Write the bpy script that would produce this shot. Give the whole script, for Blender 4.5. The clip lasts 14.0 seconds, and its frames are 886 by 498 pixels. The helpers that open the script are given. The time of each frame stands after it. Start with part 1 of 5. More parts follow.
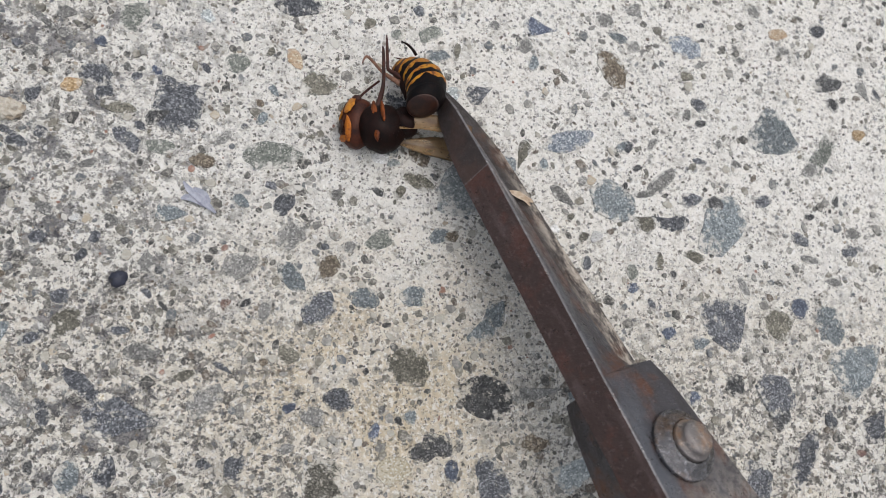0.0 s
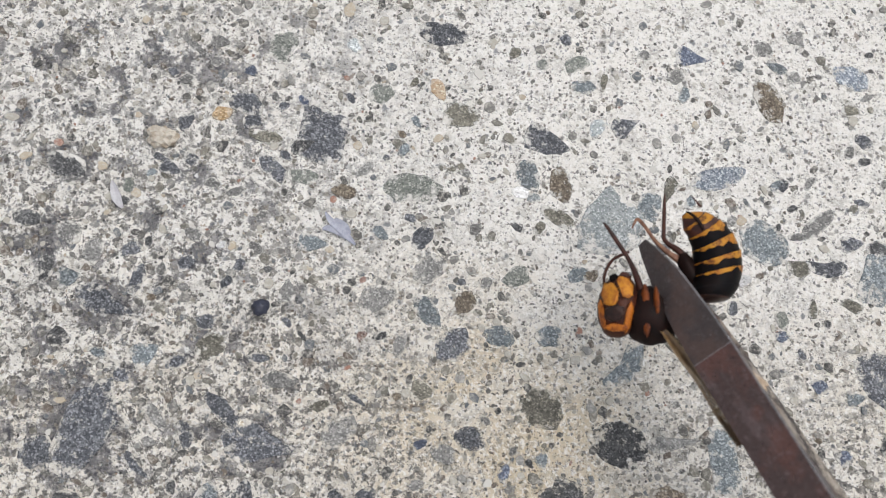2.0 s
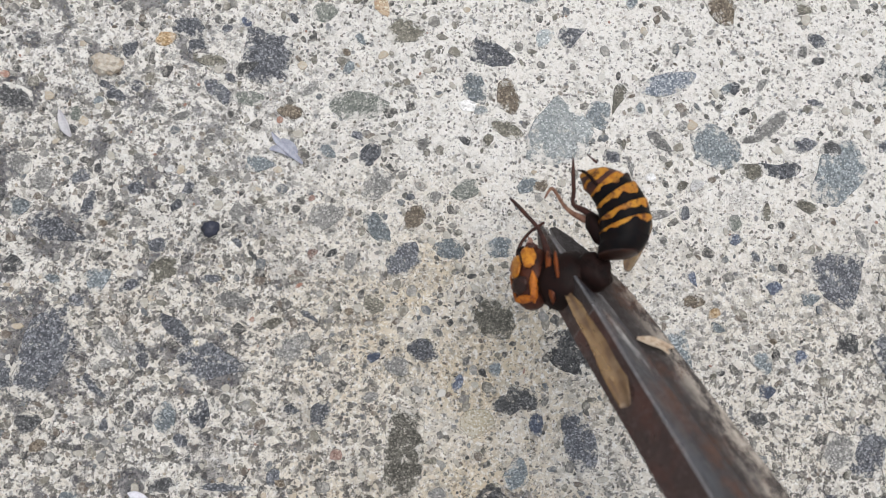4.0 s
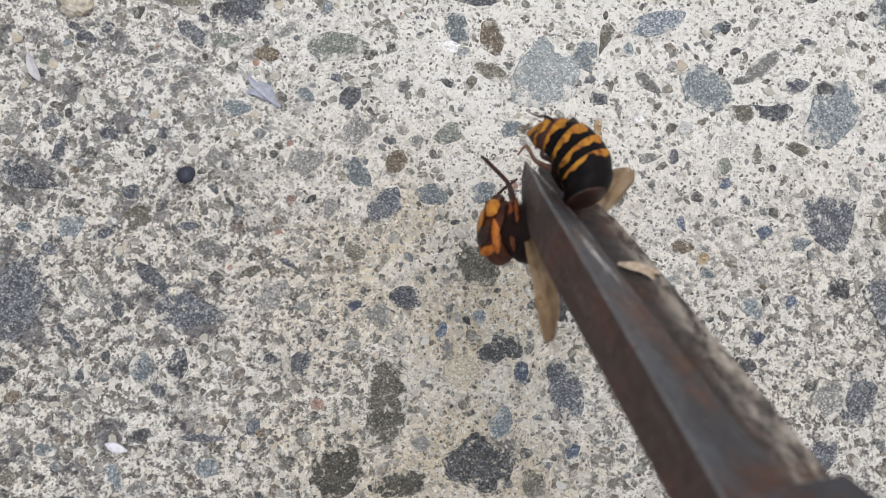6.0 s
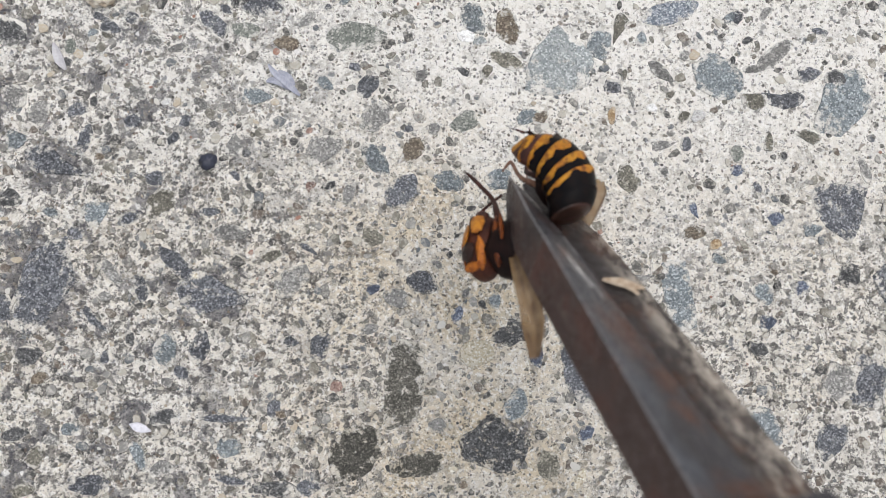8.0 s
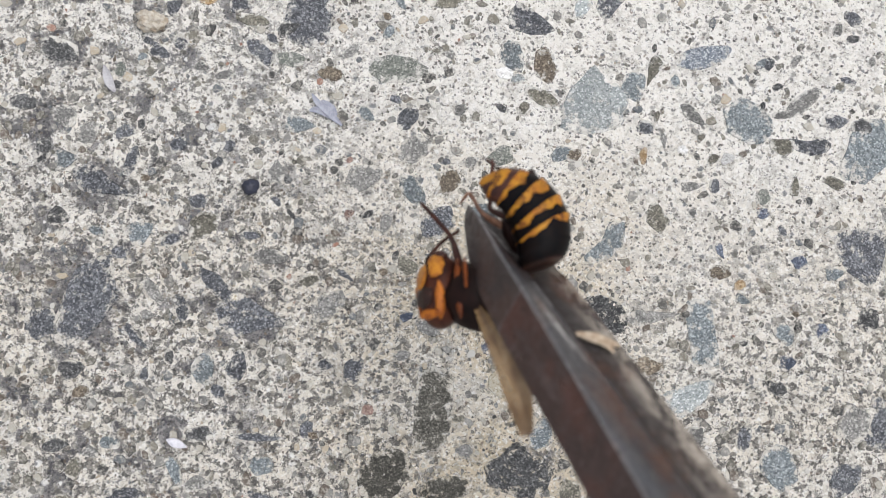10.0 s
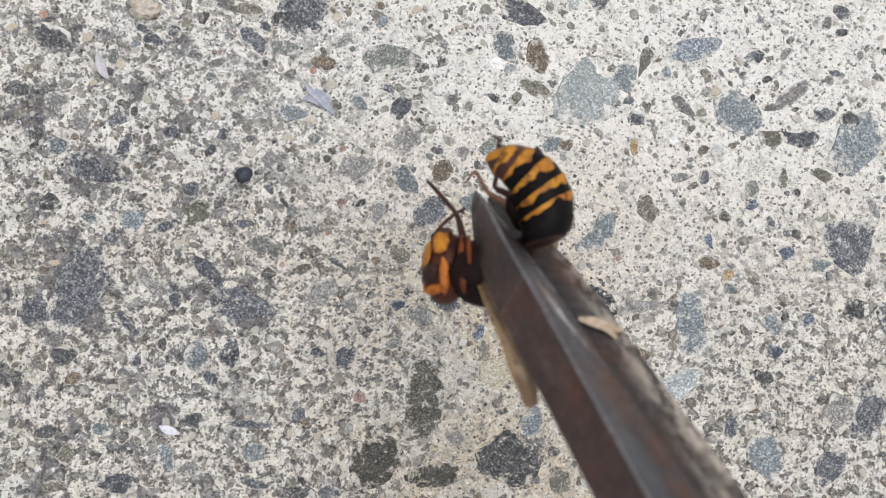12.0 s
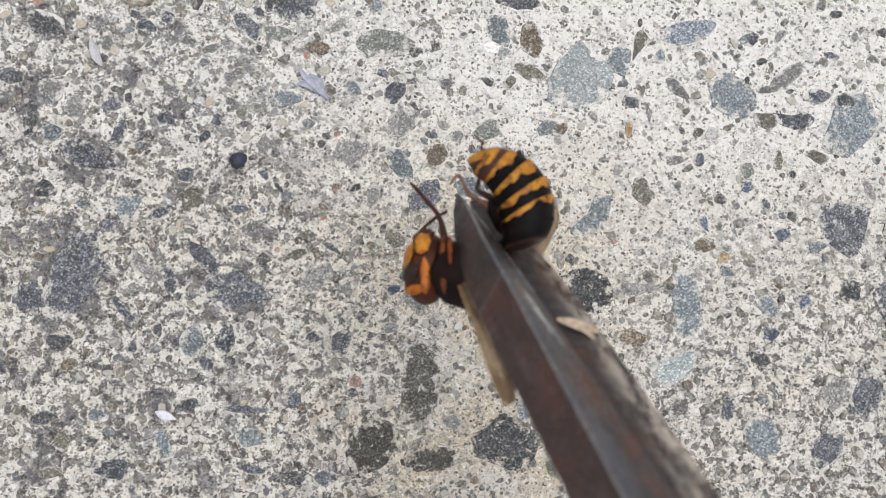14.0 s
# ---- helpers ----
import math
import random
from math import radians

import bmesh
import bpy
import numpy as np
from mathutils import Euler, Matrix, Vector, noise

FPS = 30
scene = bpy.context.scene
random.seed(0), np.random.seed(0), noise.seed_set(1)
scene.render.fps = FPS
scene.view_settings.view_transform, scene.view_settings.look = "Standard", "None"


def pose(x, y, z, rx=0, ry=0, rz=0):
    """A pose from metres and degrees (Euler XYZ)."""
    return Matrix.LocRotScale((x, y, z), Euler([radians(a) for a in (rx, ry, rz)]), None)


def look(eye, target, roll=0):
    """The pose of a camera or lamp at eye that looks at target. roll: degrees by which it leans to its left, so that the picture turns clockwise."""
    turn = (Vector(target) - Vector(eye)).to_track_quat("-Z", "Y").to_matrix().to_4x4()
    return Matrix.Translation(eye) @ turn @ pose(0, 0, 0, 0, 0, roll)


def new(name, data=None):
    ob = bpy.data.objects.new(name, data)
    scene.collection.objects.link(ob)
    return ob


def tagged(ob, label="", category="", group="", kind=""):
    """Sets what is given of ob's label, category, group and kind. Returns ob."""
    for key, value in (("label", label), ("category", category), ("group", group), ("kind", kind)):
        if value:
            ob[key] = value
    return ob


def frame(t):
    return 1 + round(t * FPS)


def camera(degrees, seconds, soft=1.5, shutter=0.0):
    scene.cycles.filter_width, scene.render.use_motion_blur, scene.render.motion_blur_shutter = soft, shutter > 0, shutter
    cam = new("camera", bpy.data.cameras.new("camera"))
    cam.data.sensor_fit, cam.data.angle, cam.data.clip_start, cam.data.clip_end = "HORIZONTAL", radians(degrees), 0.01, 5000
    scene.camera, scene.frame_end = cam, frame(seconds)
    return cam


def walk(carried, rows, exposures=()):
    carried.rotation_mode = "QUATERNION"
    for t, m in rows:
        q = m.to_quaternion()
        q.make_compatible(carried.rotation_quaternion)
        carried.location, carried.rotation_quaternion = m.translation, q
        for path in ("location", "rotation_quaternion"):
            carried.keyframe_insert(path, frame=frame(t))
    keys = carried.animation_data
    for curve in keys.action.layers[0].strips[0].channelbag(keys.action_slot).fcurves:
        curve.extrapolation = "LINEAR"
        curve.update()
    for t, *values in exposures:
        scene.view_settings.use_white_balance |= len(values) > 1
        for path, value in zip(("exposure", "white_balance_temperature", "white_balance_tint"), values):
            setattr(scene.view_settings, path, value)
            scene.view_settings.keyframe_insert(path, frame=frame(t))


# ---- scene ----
# Camera: hand-held, about 19 cm above a concrete slab, looking almost straight down.
cam = camera(53.3, 14.0, soft=0.8, shutter=0.2)
CAMERA_ROWS = [
    (0.0, 0.00000, 0.00000, 0.19000, 12.12, -11.64, -1.24),
    (0.5, 0.00244, -0.00033, 0.18990, 11.25, -11.51, -1.37),
    (1.0, 0.00233, -0.00025, 0.18709, 11.19, -10.69, -1.03),
    (1.3, -0.00255, 0.00501, 0.18488, 10.71, -9.88, -0.08),
    (1.5, -0.00591, 0.00873, 0.18267, 10.93, -8.47, 0.87),
    (1.7, -0.00549, 0.01081, 0.18339, 11.94, -5.44, 1.72),
    (2.0, -0.00373, 0.01207, 0.18849, 10.51, -4.44, 2.57),
    (2.3, 0.00284, 0.00962, 0.19327, 10.18, -4.50, 1.56),
    (2.5, 0.00617, 0.00792, 0.19593, 9.35, -4.61, 1.88),
    (3.0, 0.01067, 0.00338, 0.19344, 7.15, -4.13, 1.21),
    (3.2, 0.00944, 0.00500, 0.19160, 7.63, -3.39, 1.27),
    (5.3, 0.01759, -0.00346, 0.18701, 8.37, -2.44, -1.04),
    (5.5, 0.01627, -0.00242, 0.18651, 8.00, -2.66, -0.88),
    (6.0, 0.01516, -0.00150, 0.18331, 6.03, -2.95, 0.13),
    (6.5, 0.01398, -0.00175, 0.18626, 5.96, -3.09, 0.57),
    (7.0, 0.01380, -0.00257, 0.18697, 6.07, -2.62, 0.49),
    (7.5, 0.01351, -0.00395, 0.18681, 5.95, -2.53, 0.31),
    (8.0, 0.01357, -0.00477, 0.18647, 5.97, -2.34, 0.24),
    (8.5, 0.01372, -0.00465, 0.18632, 6.24, -2.06, 0.39),
    (9.0, 0.01167, -0.00159, 0.18766, 5.78, -2.11, 1.20),
    (9.2, 0.00951, 0.00150, 0.19080, 5.59, -2.11, 1.63),
    (11.3, 0.00477, 0.00220, 0.19288, 5.83, -3.48, 2.57),
    (11.5, 0.00478, 0.00260, 0.19280, 5.57, -3.31, 2.56),
    (12.0, 0.00471, 0.00141, 0.19362, 5.01, -3.44, 2.59),
    (12.5, 0.00471, 0.00078, 0.19370, 5.05, -2.90, 2.63),
    (13.0, 0.00424, 0.00003, 0.19434, 5.16, -2.87, 2.43),
    (13.5, 0.00635, -0.00217, 0.19372, 5.54, -2.99, 2.24),
    (14.0, 0.00632, -0.00219, 0.19325, 5.09, -3.30, 2.19),
]
walk(cam, [(t, pose(x, y, z, rx, ry, rz)) for t, x, y, z, rx, ry, rz in CAMERA_ROWS], exposures=[(0.0, 0.36), (1.2, 0.44), (2.2, 0.50), (3.2, 0.51), (5.6, 0.44), (6.2, 0.48), (7.0, 0.55), (14.0, 0.56)])
cam.data.dof.use_dof = True
cam.data.dof.focus_distance = 0.188
cam.data.dof.aperture_fstop = 19.0

# Poses of the snips (origin at the pivot, local x towards the blade tips).
SNIPS_ROWS = [
    (0.0, 0.07652, -0.00708, 0.02466, 24.81, 12.20, 114.66),
    (0.5, 0.06249, -0.00385, 0.03002, 13.53, 18.29, 115.80),
    (0.8, 0.05645, -0.00169, 0.03462, 10.65, 20.77, 116.07),
    (1.0, 0.05623, -0.00399, 0.03398, 11.89, 19.13, 117.10),
    (1.3, 0.06045, -0.00751, 0.04340, 26.39, 13.14, 118.59),
    (1.5, 0.05810, -0.01012, 0.04873, 36.06, 9.14, 119.58),
    (1.7, 0.07215, -0.02206, 0.05149, 36.18, 11.74, 119.42),
    (2.0, 0.08781, -0.03392, 0.05644, 36.37, 15.65, 119.17),
    (2.3, 0.08772, -0.03910, 0.06233, 36.71, 11.82, 119.07),
    (2.5, 0.08076, -0.04638, 0.06505, 36.93, 9.26, 119.00),
    (3.0, 0.08542, -0.04105, 0.06376, 34.57, 10.57, 118.09),
    (3.2, 0.08407, -0.04451, 0.06312, 31.18, 13.89, 118.35),
    (5.3, 0.06599, -0.03588, 0.08949, 11.69, 41.05, 111.48),
    (5.5, 0.06671, -0.03508, 0.09000, 14.37, 41.55, 112.75),
    (6.0, 0.06281, -0.03461, 0.09594, 14.08, 43.25, 111.56),
    (6.5, 0.06031, -0.03732, 0.09804, 15.92, 43.58, 113.01),
    (7.0, 0.05945, -0.03783, 0.09803, 15.44, 44.30, 113.45),
    (7.5, 0.05969, -0.03903, 0.09802, 14.97, 43.59, 113.39),
    (8.0, 0.05870, -0.03939, 0.09903, 16.04, 43.81, 113.44),
    (8.5, 0.05697, -0.03885, 0.10157, 16.68, 45.16, 113.25),
    (9.0, 0.05435, -0.04181, 0.10591, 20.70, 40.82, 116.43),
    (9.2, 0.05336, -0.04303, 0.10729, 24.35, 39.42, 118.84),
    (11.3, 0.05334, -0.04253, 0.10878, 24.58, 35.08, 119.90),
    (11.5, 0.05155, -0.04247, 0.11007, 19.50, 36.14, 116.57),
    (12.0, 0.05261, -0.04313, 0.10897, 22.72, 37.27, 117.89),
    (12.5, 0.05078, -0.04570, 0.10789, 20.29, 36.50, 117.25),
    (13.0, 0.05210, -0.04813, 0.10081, 20.16, 36.63, 117.44),
    (13.5, 0.05226, -0.04621, 0.10488, 23.31, 37.96, 119.01),
    (14.0, 0.05027, -0.04643, 0.10826, 24.35, 38.26, 117.37),
]

# ---- light: open sky, bright overcast ----
SUN_EL, SUN_AZ = radians(76), radians(66)
world = bpy.data.worlds.new("sky")
scene.world = world
world.use_nodes = True
wn = world.node_tree.nodes
sky = wn.new("ShaderNodeTexSky")
sky.sky_type = "NISHITA"
sky.sun_disc = False
sky.sun_elevation = SUN_EL
sky.sun_rotation = SUN_AZ
sky.dust_density = 4.0
sky.air_density = 1.0
wn["Background"].inputs["Strength"].default_value = 0.15
haze = wn.new("ShaderNodeHueSaturation")  # cloud cover takes most of the blue out of the sky
haze.inputs["Saturation"].default_value = 0.4
world.node_tree.links.new(sky.outputs[0], haze.inputs["Color"])
world.node_tree.links.new(haze.outputs[0], wn["Background"].inputs["Color"])
sun = new("sun", bpy.data.lights.new("sun", "SUN"))
sun.data.energy = 0.35
sun.data.angle = radians(100)
sun.data.color = (1.0, 0.97, 0.94)
sun.matrix_basis = look((0.5 * math.sin(SUN_AZ), 0.5 * math.cos(SUN_AZ), 0.5 * math.tan(SUN_EL)), (0, 0, 0))

MM = 0.001


# ---- materials ----
class Nodes:
    """A small builder for a principled material."""

    def __init__(self, name, rough=0.8, metal=0.0, spec=0.4):
        self.mat = bpy.data.materials.new(name)
        self.mat.use_nodes = True
        self.tree = self.mat.node_tree
        self.bsdf = self.tree.nodes["Principled BSDF"]
        self.bsdf.inputs["Roughness"].default_value = rough
        self.bsdf.inputs["Metallic"].default_value = metal
        self.bsdf.inputs["Specular IOR Level"].default_value = spec
        self.coord = self.tree.nodes.new("ShaderNodeTexCoord").outputs["Object"]

    def node(self, kind, **values):
        n = self.tree.nodes.new(kind)
        for key, value in values.items():
            n.inputs[key].default_value = value
        return n

    def link(self, a, b):
        self.tree.links.new(a, b)

    def noise(self, size, detail=4.0, rough=0.6, shift=(0, 0, 0), stretch=(1, 1, 1)):
        """Noise whose features are about size metres."""
        mp = self.node("ShaderNodeMapping", Location=shift, Scale=stretch)
        self.link(self.coord, mp.inputs["Vector"])
        n = self.node("ShaderNodeTexNoise", Scale=1.0 / size, Detail=detail, Roughness=rough)
        self.link(mp.outputs[0], n.inputs["Vector"])
        return n.outputs["Fac"]

    def cells(self, size, feature="F1", randomness=1.0):
        n = self.node("ShaderNodeTexVoronoi", Scale=1.0 / size, Randomness=randomness)
        n.feature = feature
        self.link(self.coord, n.inputs["Vector"])
        return n

    def ramp(self, fac, stops, mode="LINEAR"):
        n = self.tree.nodes.new("ShaderNodeValToRGB")
        n.color_ramp.interpolation = mode
        el = n.color_ramp.elements
        while len(el) < len(stops):
            el.new(0.5)
        for e, (at, c) in zip(el, stops):
            e.position = at
            e.color = (*c, 1) if len(c) == 3 else c
        self.link(fac, n.inputs["Fac"])
        return n.outputs["Color"]

    def grade(self, fac, lo, hi, a=0.0, b=1.0):
        n = self.node("ShaderNodeMapRange")
        n.interpolation_type = "SMOOTHSTEP"
        self.link(fac, n.inputs["Value"])
        for key, value in (("From Min", lo), ("From Max", hi), ("To Min", a), ("To Max", b)):
            n.inputs[key].default_value = value
        return n.outputs["Result"]

    def mix(self, fac, a, b, blend="MIX"):
        n = self.tree.nodes.new("ShaderNodeMix")
        n.data_type = "RGBA"
        n.blend_type = blend
        for socket, value in ((n.inputs["Factor"], fac), (n.inputs["A"], a), (n.inputs["B"], b)):
            if isinstance(value, (int, float)):
                socket.default_value = value
            elif isinstance(value, tuple):
                socket.default_value = (*value, 1)
            else:
                self.link(value, socket)
        return n.outputs["Result"]

    def calc(self, op, a, b=0.0):
        n = self.tree.nodes.new("ShaderNodeMath")
        n.operation = op
        n.use_clamp = op in ("ADD", "MULTIPLY")
        for socket, value in ((n.inputs[0], a), (n.inputs[1], b)):
            if isinstance(value, (int, float)):
                socket.default_value = value
            else:
                self.link(value, socket)
        return n.outputs[0]

    def axis(self, name):
        n = self.tree.nodes.new("ShaderNodeSeparateXYZ")
        self.link(self.coord, n.inputs[0])
        return n.outputs[name]

    def done(self, color=None, bump=None, depth=0.0002, strength=0.5, rough=None):
        if isinstance(color, tuple):
            self.bsdf.inputs["Base Color"].default_value = (*color, 1)
        elif color is not None:
            self.link(color, self.bsdf.inputs["Base Color"])
        if rough is not None:
            self.link(rough, self.bsdf.inputs["Roughness"])
        if bump is not None:
            n = self.node("ShaderNodeBump", Strength=strength, Distance=depth)
            self.link(bump, n.inputs["Height"])
            self.link(n.outputs[0], self.bsdf.inputs["Normal"])
        return self.mat


def local_patch(m):
    """One near the middle of the slab, where its stains and painted shading have been built in detail; nothing past it.
    """
    d = m.node("ShaderNodeVectorMath")
    d.operation = "DISTANCE"
    m.link(m.coord, d.inputs[0])
    d.inputs[1].default_value = (0.036, 0.037, 0)
    return m.grade(d.outputs["Value"], 0.30, 0.15)


def cement_colour(m):
    """Worn cement paste: pale cream, tan in one part, with grey weathering and dark pin-holes."""
    broad = m.noise(0.03, 3.0)
    base = m.mix(m.grade(broad, 0.36, 0.64), (0.785, 0.752, 0.682), (0.755, 0.706, 0.612))
    # tan stain, with the warm soft shade beside the tool painted into it
    across = m.grade(m.calc("ABSOLUTE", m.calc("SUBTRACT", m.axis("X"), 0.024)), 0.050, 0.008)
    stain_and_shade = m.calc("MULTIPLY", m.calc("MULTIPLY", across, m.grade(m.axis("Y"), 0.054, 0.018)), m.grade(m.noise(0.02, 4.0, 0.6, (1, 7, 0)), 0.34, 0.60, 0.10, 0.75))
    patch = local_patch(m)
    # brighter light towards high y, painted in as a paler cement colour
    base = m.mix(m.calc("MULTIPLY", patch, m.grade(m.axis("Y"), 0.010, 0.060, 0.0, 0.7)), base, (0.85, 0.83, 0.78))
    base = m.mix(m.calc("MULTIPLY", patch, stain_and_shade), base, (0.60, 0.485, 0.305))
    base = m.mix(m.grade(m.noise(0.006, 5.0, 0.65, (3, 1, 0)), 0.50, 0.68, 0, 0.55), base, (0.40, 0.385, 0.345))
    base = m.mix(m.grade(m.noise(0.0032, 7.0, 0.78, (6, 6, 2)), 0.555, 0.585, 0, 0.6), base, (0.30, 0.275, 0.235))
    base = m.mix(m.grade(m.noise(0.0013, 8.0, 0.8), 0.51, 0.59, 0, 0.55), base, (0.43, 0.395, 0.325))
    base = m.mix(m.grade(m.noise(0.0011, 5.0, 0.7, (4, 0, 3)), 0.575, 0.62, 0, 0.9), base, (0.06, 0.055, 0.048))
    base = m.mix(m.grade(m.noise(0.0009, 6.0, 0.8, (2, 2, 9)), 0.51, 0.58, 0, 0.75), base, (0.90, 0.885, 0.845))
    return base


def ground_material():
    m = Nodes("weathered_concrete", rough=0.88, spec=0.3)
    base = cement_colour(m)
    patch = local_patch(m)
    # the slab is grimier on one side: broad smudges and dark blue-brown clumps; soft shade is painted in towards low y
    side = m.calc("ADD", m.grade(m.axis("X"), 0.035, -0.050, 0.0, 0.9), m.calc("ADD", m.calc("MULTIPLY", m.grade(m.axis("Y"), 0.055, -0.025, 0.0, 0.9), m.grade(m.calc("ABSOLUTE", m.calc("SUBTRACT", m.axis("X"), 0.032)), 0.006, 0.032, 0.15, 1.0)), m.calc("MULTIPLY", m.grade(m.axis("X"), 0.05, 0.10), m.grade(m.axis("Y"), 0.045, 0.0, 0.0, 0.35))))
    side = m.calc("MULTIPLY", side, m.grade(m.axis("Y"), 0.055, 0.085, 1.0, 0.55))
    side = m.mix(patch, (0.55, 0.55, 0.55), side)
    grime_and_shade = m.calc("MULTIPLY", side, m.grade(m.noise(0.0026, 7.0, 0.74, (5, 2, 0)), 0.512, 0.552))
    base = m.mix(m.calc("MULTIPLY", grime_and_shade, 0.92), base, m.mix(m.grade(m.noise(0.0011, 6.0, 0.78, (9, 3, 3)), 0.45, 0.57), (0.055, 0.052, 0.052), (0.27, 0.25, 0.22)))
    haze = m.calc("MULTIPLY", side, m.grade(m.noise(0.007, 6.0, 0.7, (3, 7, 1)), 0.46, 0.60, 0.0, 0.15))
    base = m.mix(haze, base, (0.30, 0.28, 0.25))
    clump = m.calc("MULTIPLY", m.mix(patch, (0.3, 0.3, 0.3), m.grade(m.axis("X"), 0.012, -0.045)), m.grade(m.noise(0.010, 7.0, 0.68, (2, 9, 4)), 0.525, 0.585))
    # soot-dark stains, each with a ragged edge
    ragged = m.noise(0.006, 7.0, 0.70, (1, 1, 6))
    for x, y, reach in ((-0.064, 0.004, 0.017), (-0.026, 0.004, 0.011), (-0.061, 0.031, 0.011), (-0.072, 0.024, 0.006), (-0.074, 0.046, 0.009), (-0.042, -0.020, 0.006), (-0.072, 0.062, 0.009), (0.035, -0.024, 0.008)):
        spot = m.node("ShaderNodeVectorMath")
        spot.operation = "DISTANCE"
        m.link(m.coord, spot.inputs[0])
        spot.inputs[1].default_value = (x, y, 0)
        clump = m.calc("MAXIMUM", clump, m.grade(m.calc("ADD", m.grade(spot.outputs["Value"], reach, reach * 0.2, 0.0, 0.30), ragged), 0.66, 0.76))
    base = m.mix(m.calc("MULTIPLY", clump, 0.85), base, m.mix(m.grade(m.noise(0.0022, 6.0, 0.75, (8, 1, 1)), 0.46, 0.62), (0.06, 0.06, 0.07), (0.26, 0.25, 0.245)))
    # sand grains of three sizes, in uneven drifts
    drift = m.calc("MULTIPLY", m.grade(m.noise(0.008, 4.0, 0.6, (8, 8, 0)), 0.35, 0.68, 0.10, 0.42), m.grade(m.axis("X"), -0.03, 0.07, 1.0, 0.75))
    for size, reach, k in ((0.0019, 0.46, 0.75), (0.0011, 0.50, 0.75), (0.0006, 0.55, 0.55)):
        warp = m.node("ShaderNodeTexNoise", Scale=0.9 / size, Detail=4.0)
        m.link(m.coord, warp.inputs["Vector"])
        shift = m.node("ShaderNodeVectorMath")
        shift.operation = "MULTIPLY_ADD"
        m.link(warp.outputs["Color"], shift.inputs[0])
        shift.inputs[1].default_value = (size * 1.5, size * 1.5, 0)
        m.link(m.coord, shift.inputs[2])
        v = m.cells(size)
        m.link(shift.outputs[0], v.inputs["Vector"])
        pick = m.tree.nodes.new("ShaderNodeSeparateColor")
        m.link(v.outputs["Color"], pick.inputs[0])
        inside = m.grade(v.outputs["Distance"], reach, reach - 0.26)
        chosen = m.calc("LESS_THAN", pick.outputs[0], drift)
        tone = m.ramp(pick.outputs[1], [(0.0, (0.035, 0.035, 0.035)), (0.18, (0.12, 0.11, 0.095)), (0.36, (0.11, 0.12, 0.135)), (0.48, (0.27, 0.245, 0.20)), (0.66, (0.24, 0.23, 0.21)), (0.84, (0.19, 0.145, 0.105)), (0.95, (0.86, 0.85, 0.82))], "CONSTANT")
        base = m.mix(m.calc("MULTIPLY", m.calc("MULTIPLY", inside, chosen), k), base, tone)
    # past the stones that are built, the aggregate goes on in the material
    for size, part_of in ((0.011, 0.30), (0.006, 0.28)):
        warp = m.node("ShaderNodeTexNoise", Scale=0.6 / size, Detail=4.0)
        m.link(m.coord, warp.inputs["Vector"])
        shift = m.node("ShaderNodeVectorMath")
        shift.operation = "MULTIPLY_ADD"
        m.link(warp.outputs["Color"], shift.inputs[0])
        shift.inputs[1].default_value = (size, size, 0)
        m.link(m.coord, shift.inputs[2])
        v = m.cells(size)
        m.link(shift.outputs[0], v.inputs["Vector"])
        pick = m.tree.nodes.new("ShaderNodeSeparateColor")
        m.link(v.outputs["Color"], pick.inputs[0])
        body = m.calc("MULTIPLY", m.grade(v.outputs["Distance"], 0.44, 0.38), m.calc("LESS_THAN", pick.outputs[0], part_of))
        tone = m.ramp(pick.outputs[1], [(0.0, (0.10, 0.105, 0.11)), (0.3, (0.17, 0.19, 0.205)), (0.55, (0.16, 0.15, 0.12)), (0.8, (0.075, 0.075, 0.075)), (0.93, (0.30, 0.32, 0.32))], "CONSTANT")
        tone = m.mix(m.grade(m.noise(0.0006, 4.0, 0.75, (1, 5, 5)), 0.45, 0.58, 0, 0.6), tone, (0.30, 0.30, 0.29))
        base = m.mix(m.calc("MULTIPLY", body, m.calc("SUBTRACT", 1.0, m.grade(patch, 0.30, 0.62))), base, tone)
    pit = m.cells(0.003)
    pick = m.tree.nodes.new("ShaderNodeSeparateColor")
    m.link(pit.outputs["Color"], pick.inputs[0])
    pore = m.calc("MULTIPLY", m.grade(pit.outputs["Distance"], 0.14, 0.06), m.calc("LESS_THAN", pick.outputs[2], 0.35))
    base = m.mix(m.calc("MULTIPLY", pore, 0.9), base, (0.03, 0.027, 0.025))
    relief = m.calc("ADD", m.calc("MULTIPLY", m.noise(0.0014, 6.0, 0.75), 0.8), m.calc("MULTIPLY", pore, -0.6))
    return m.done(base, relief, 0.0014, 1.0)


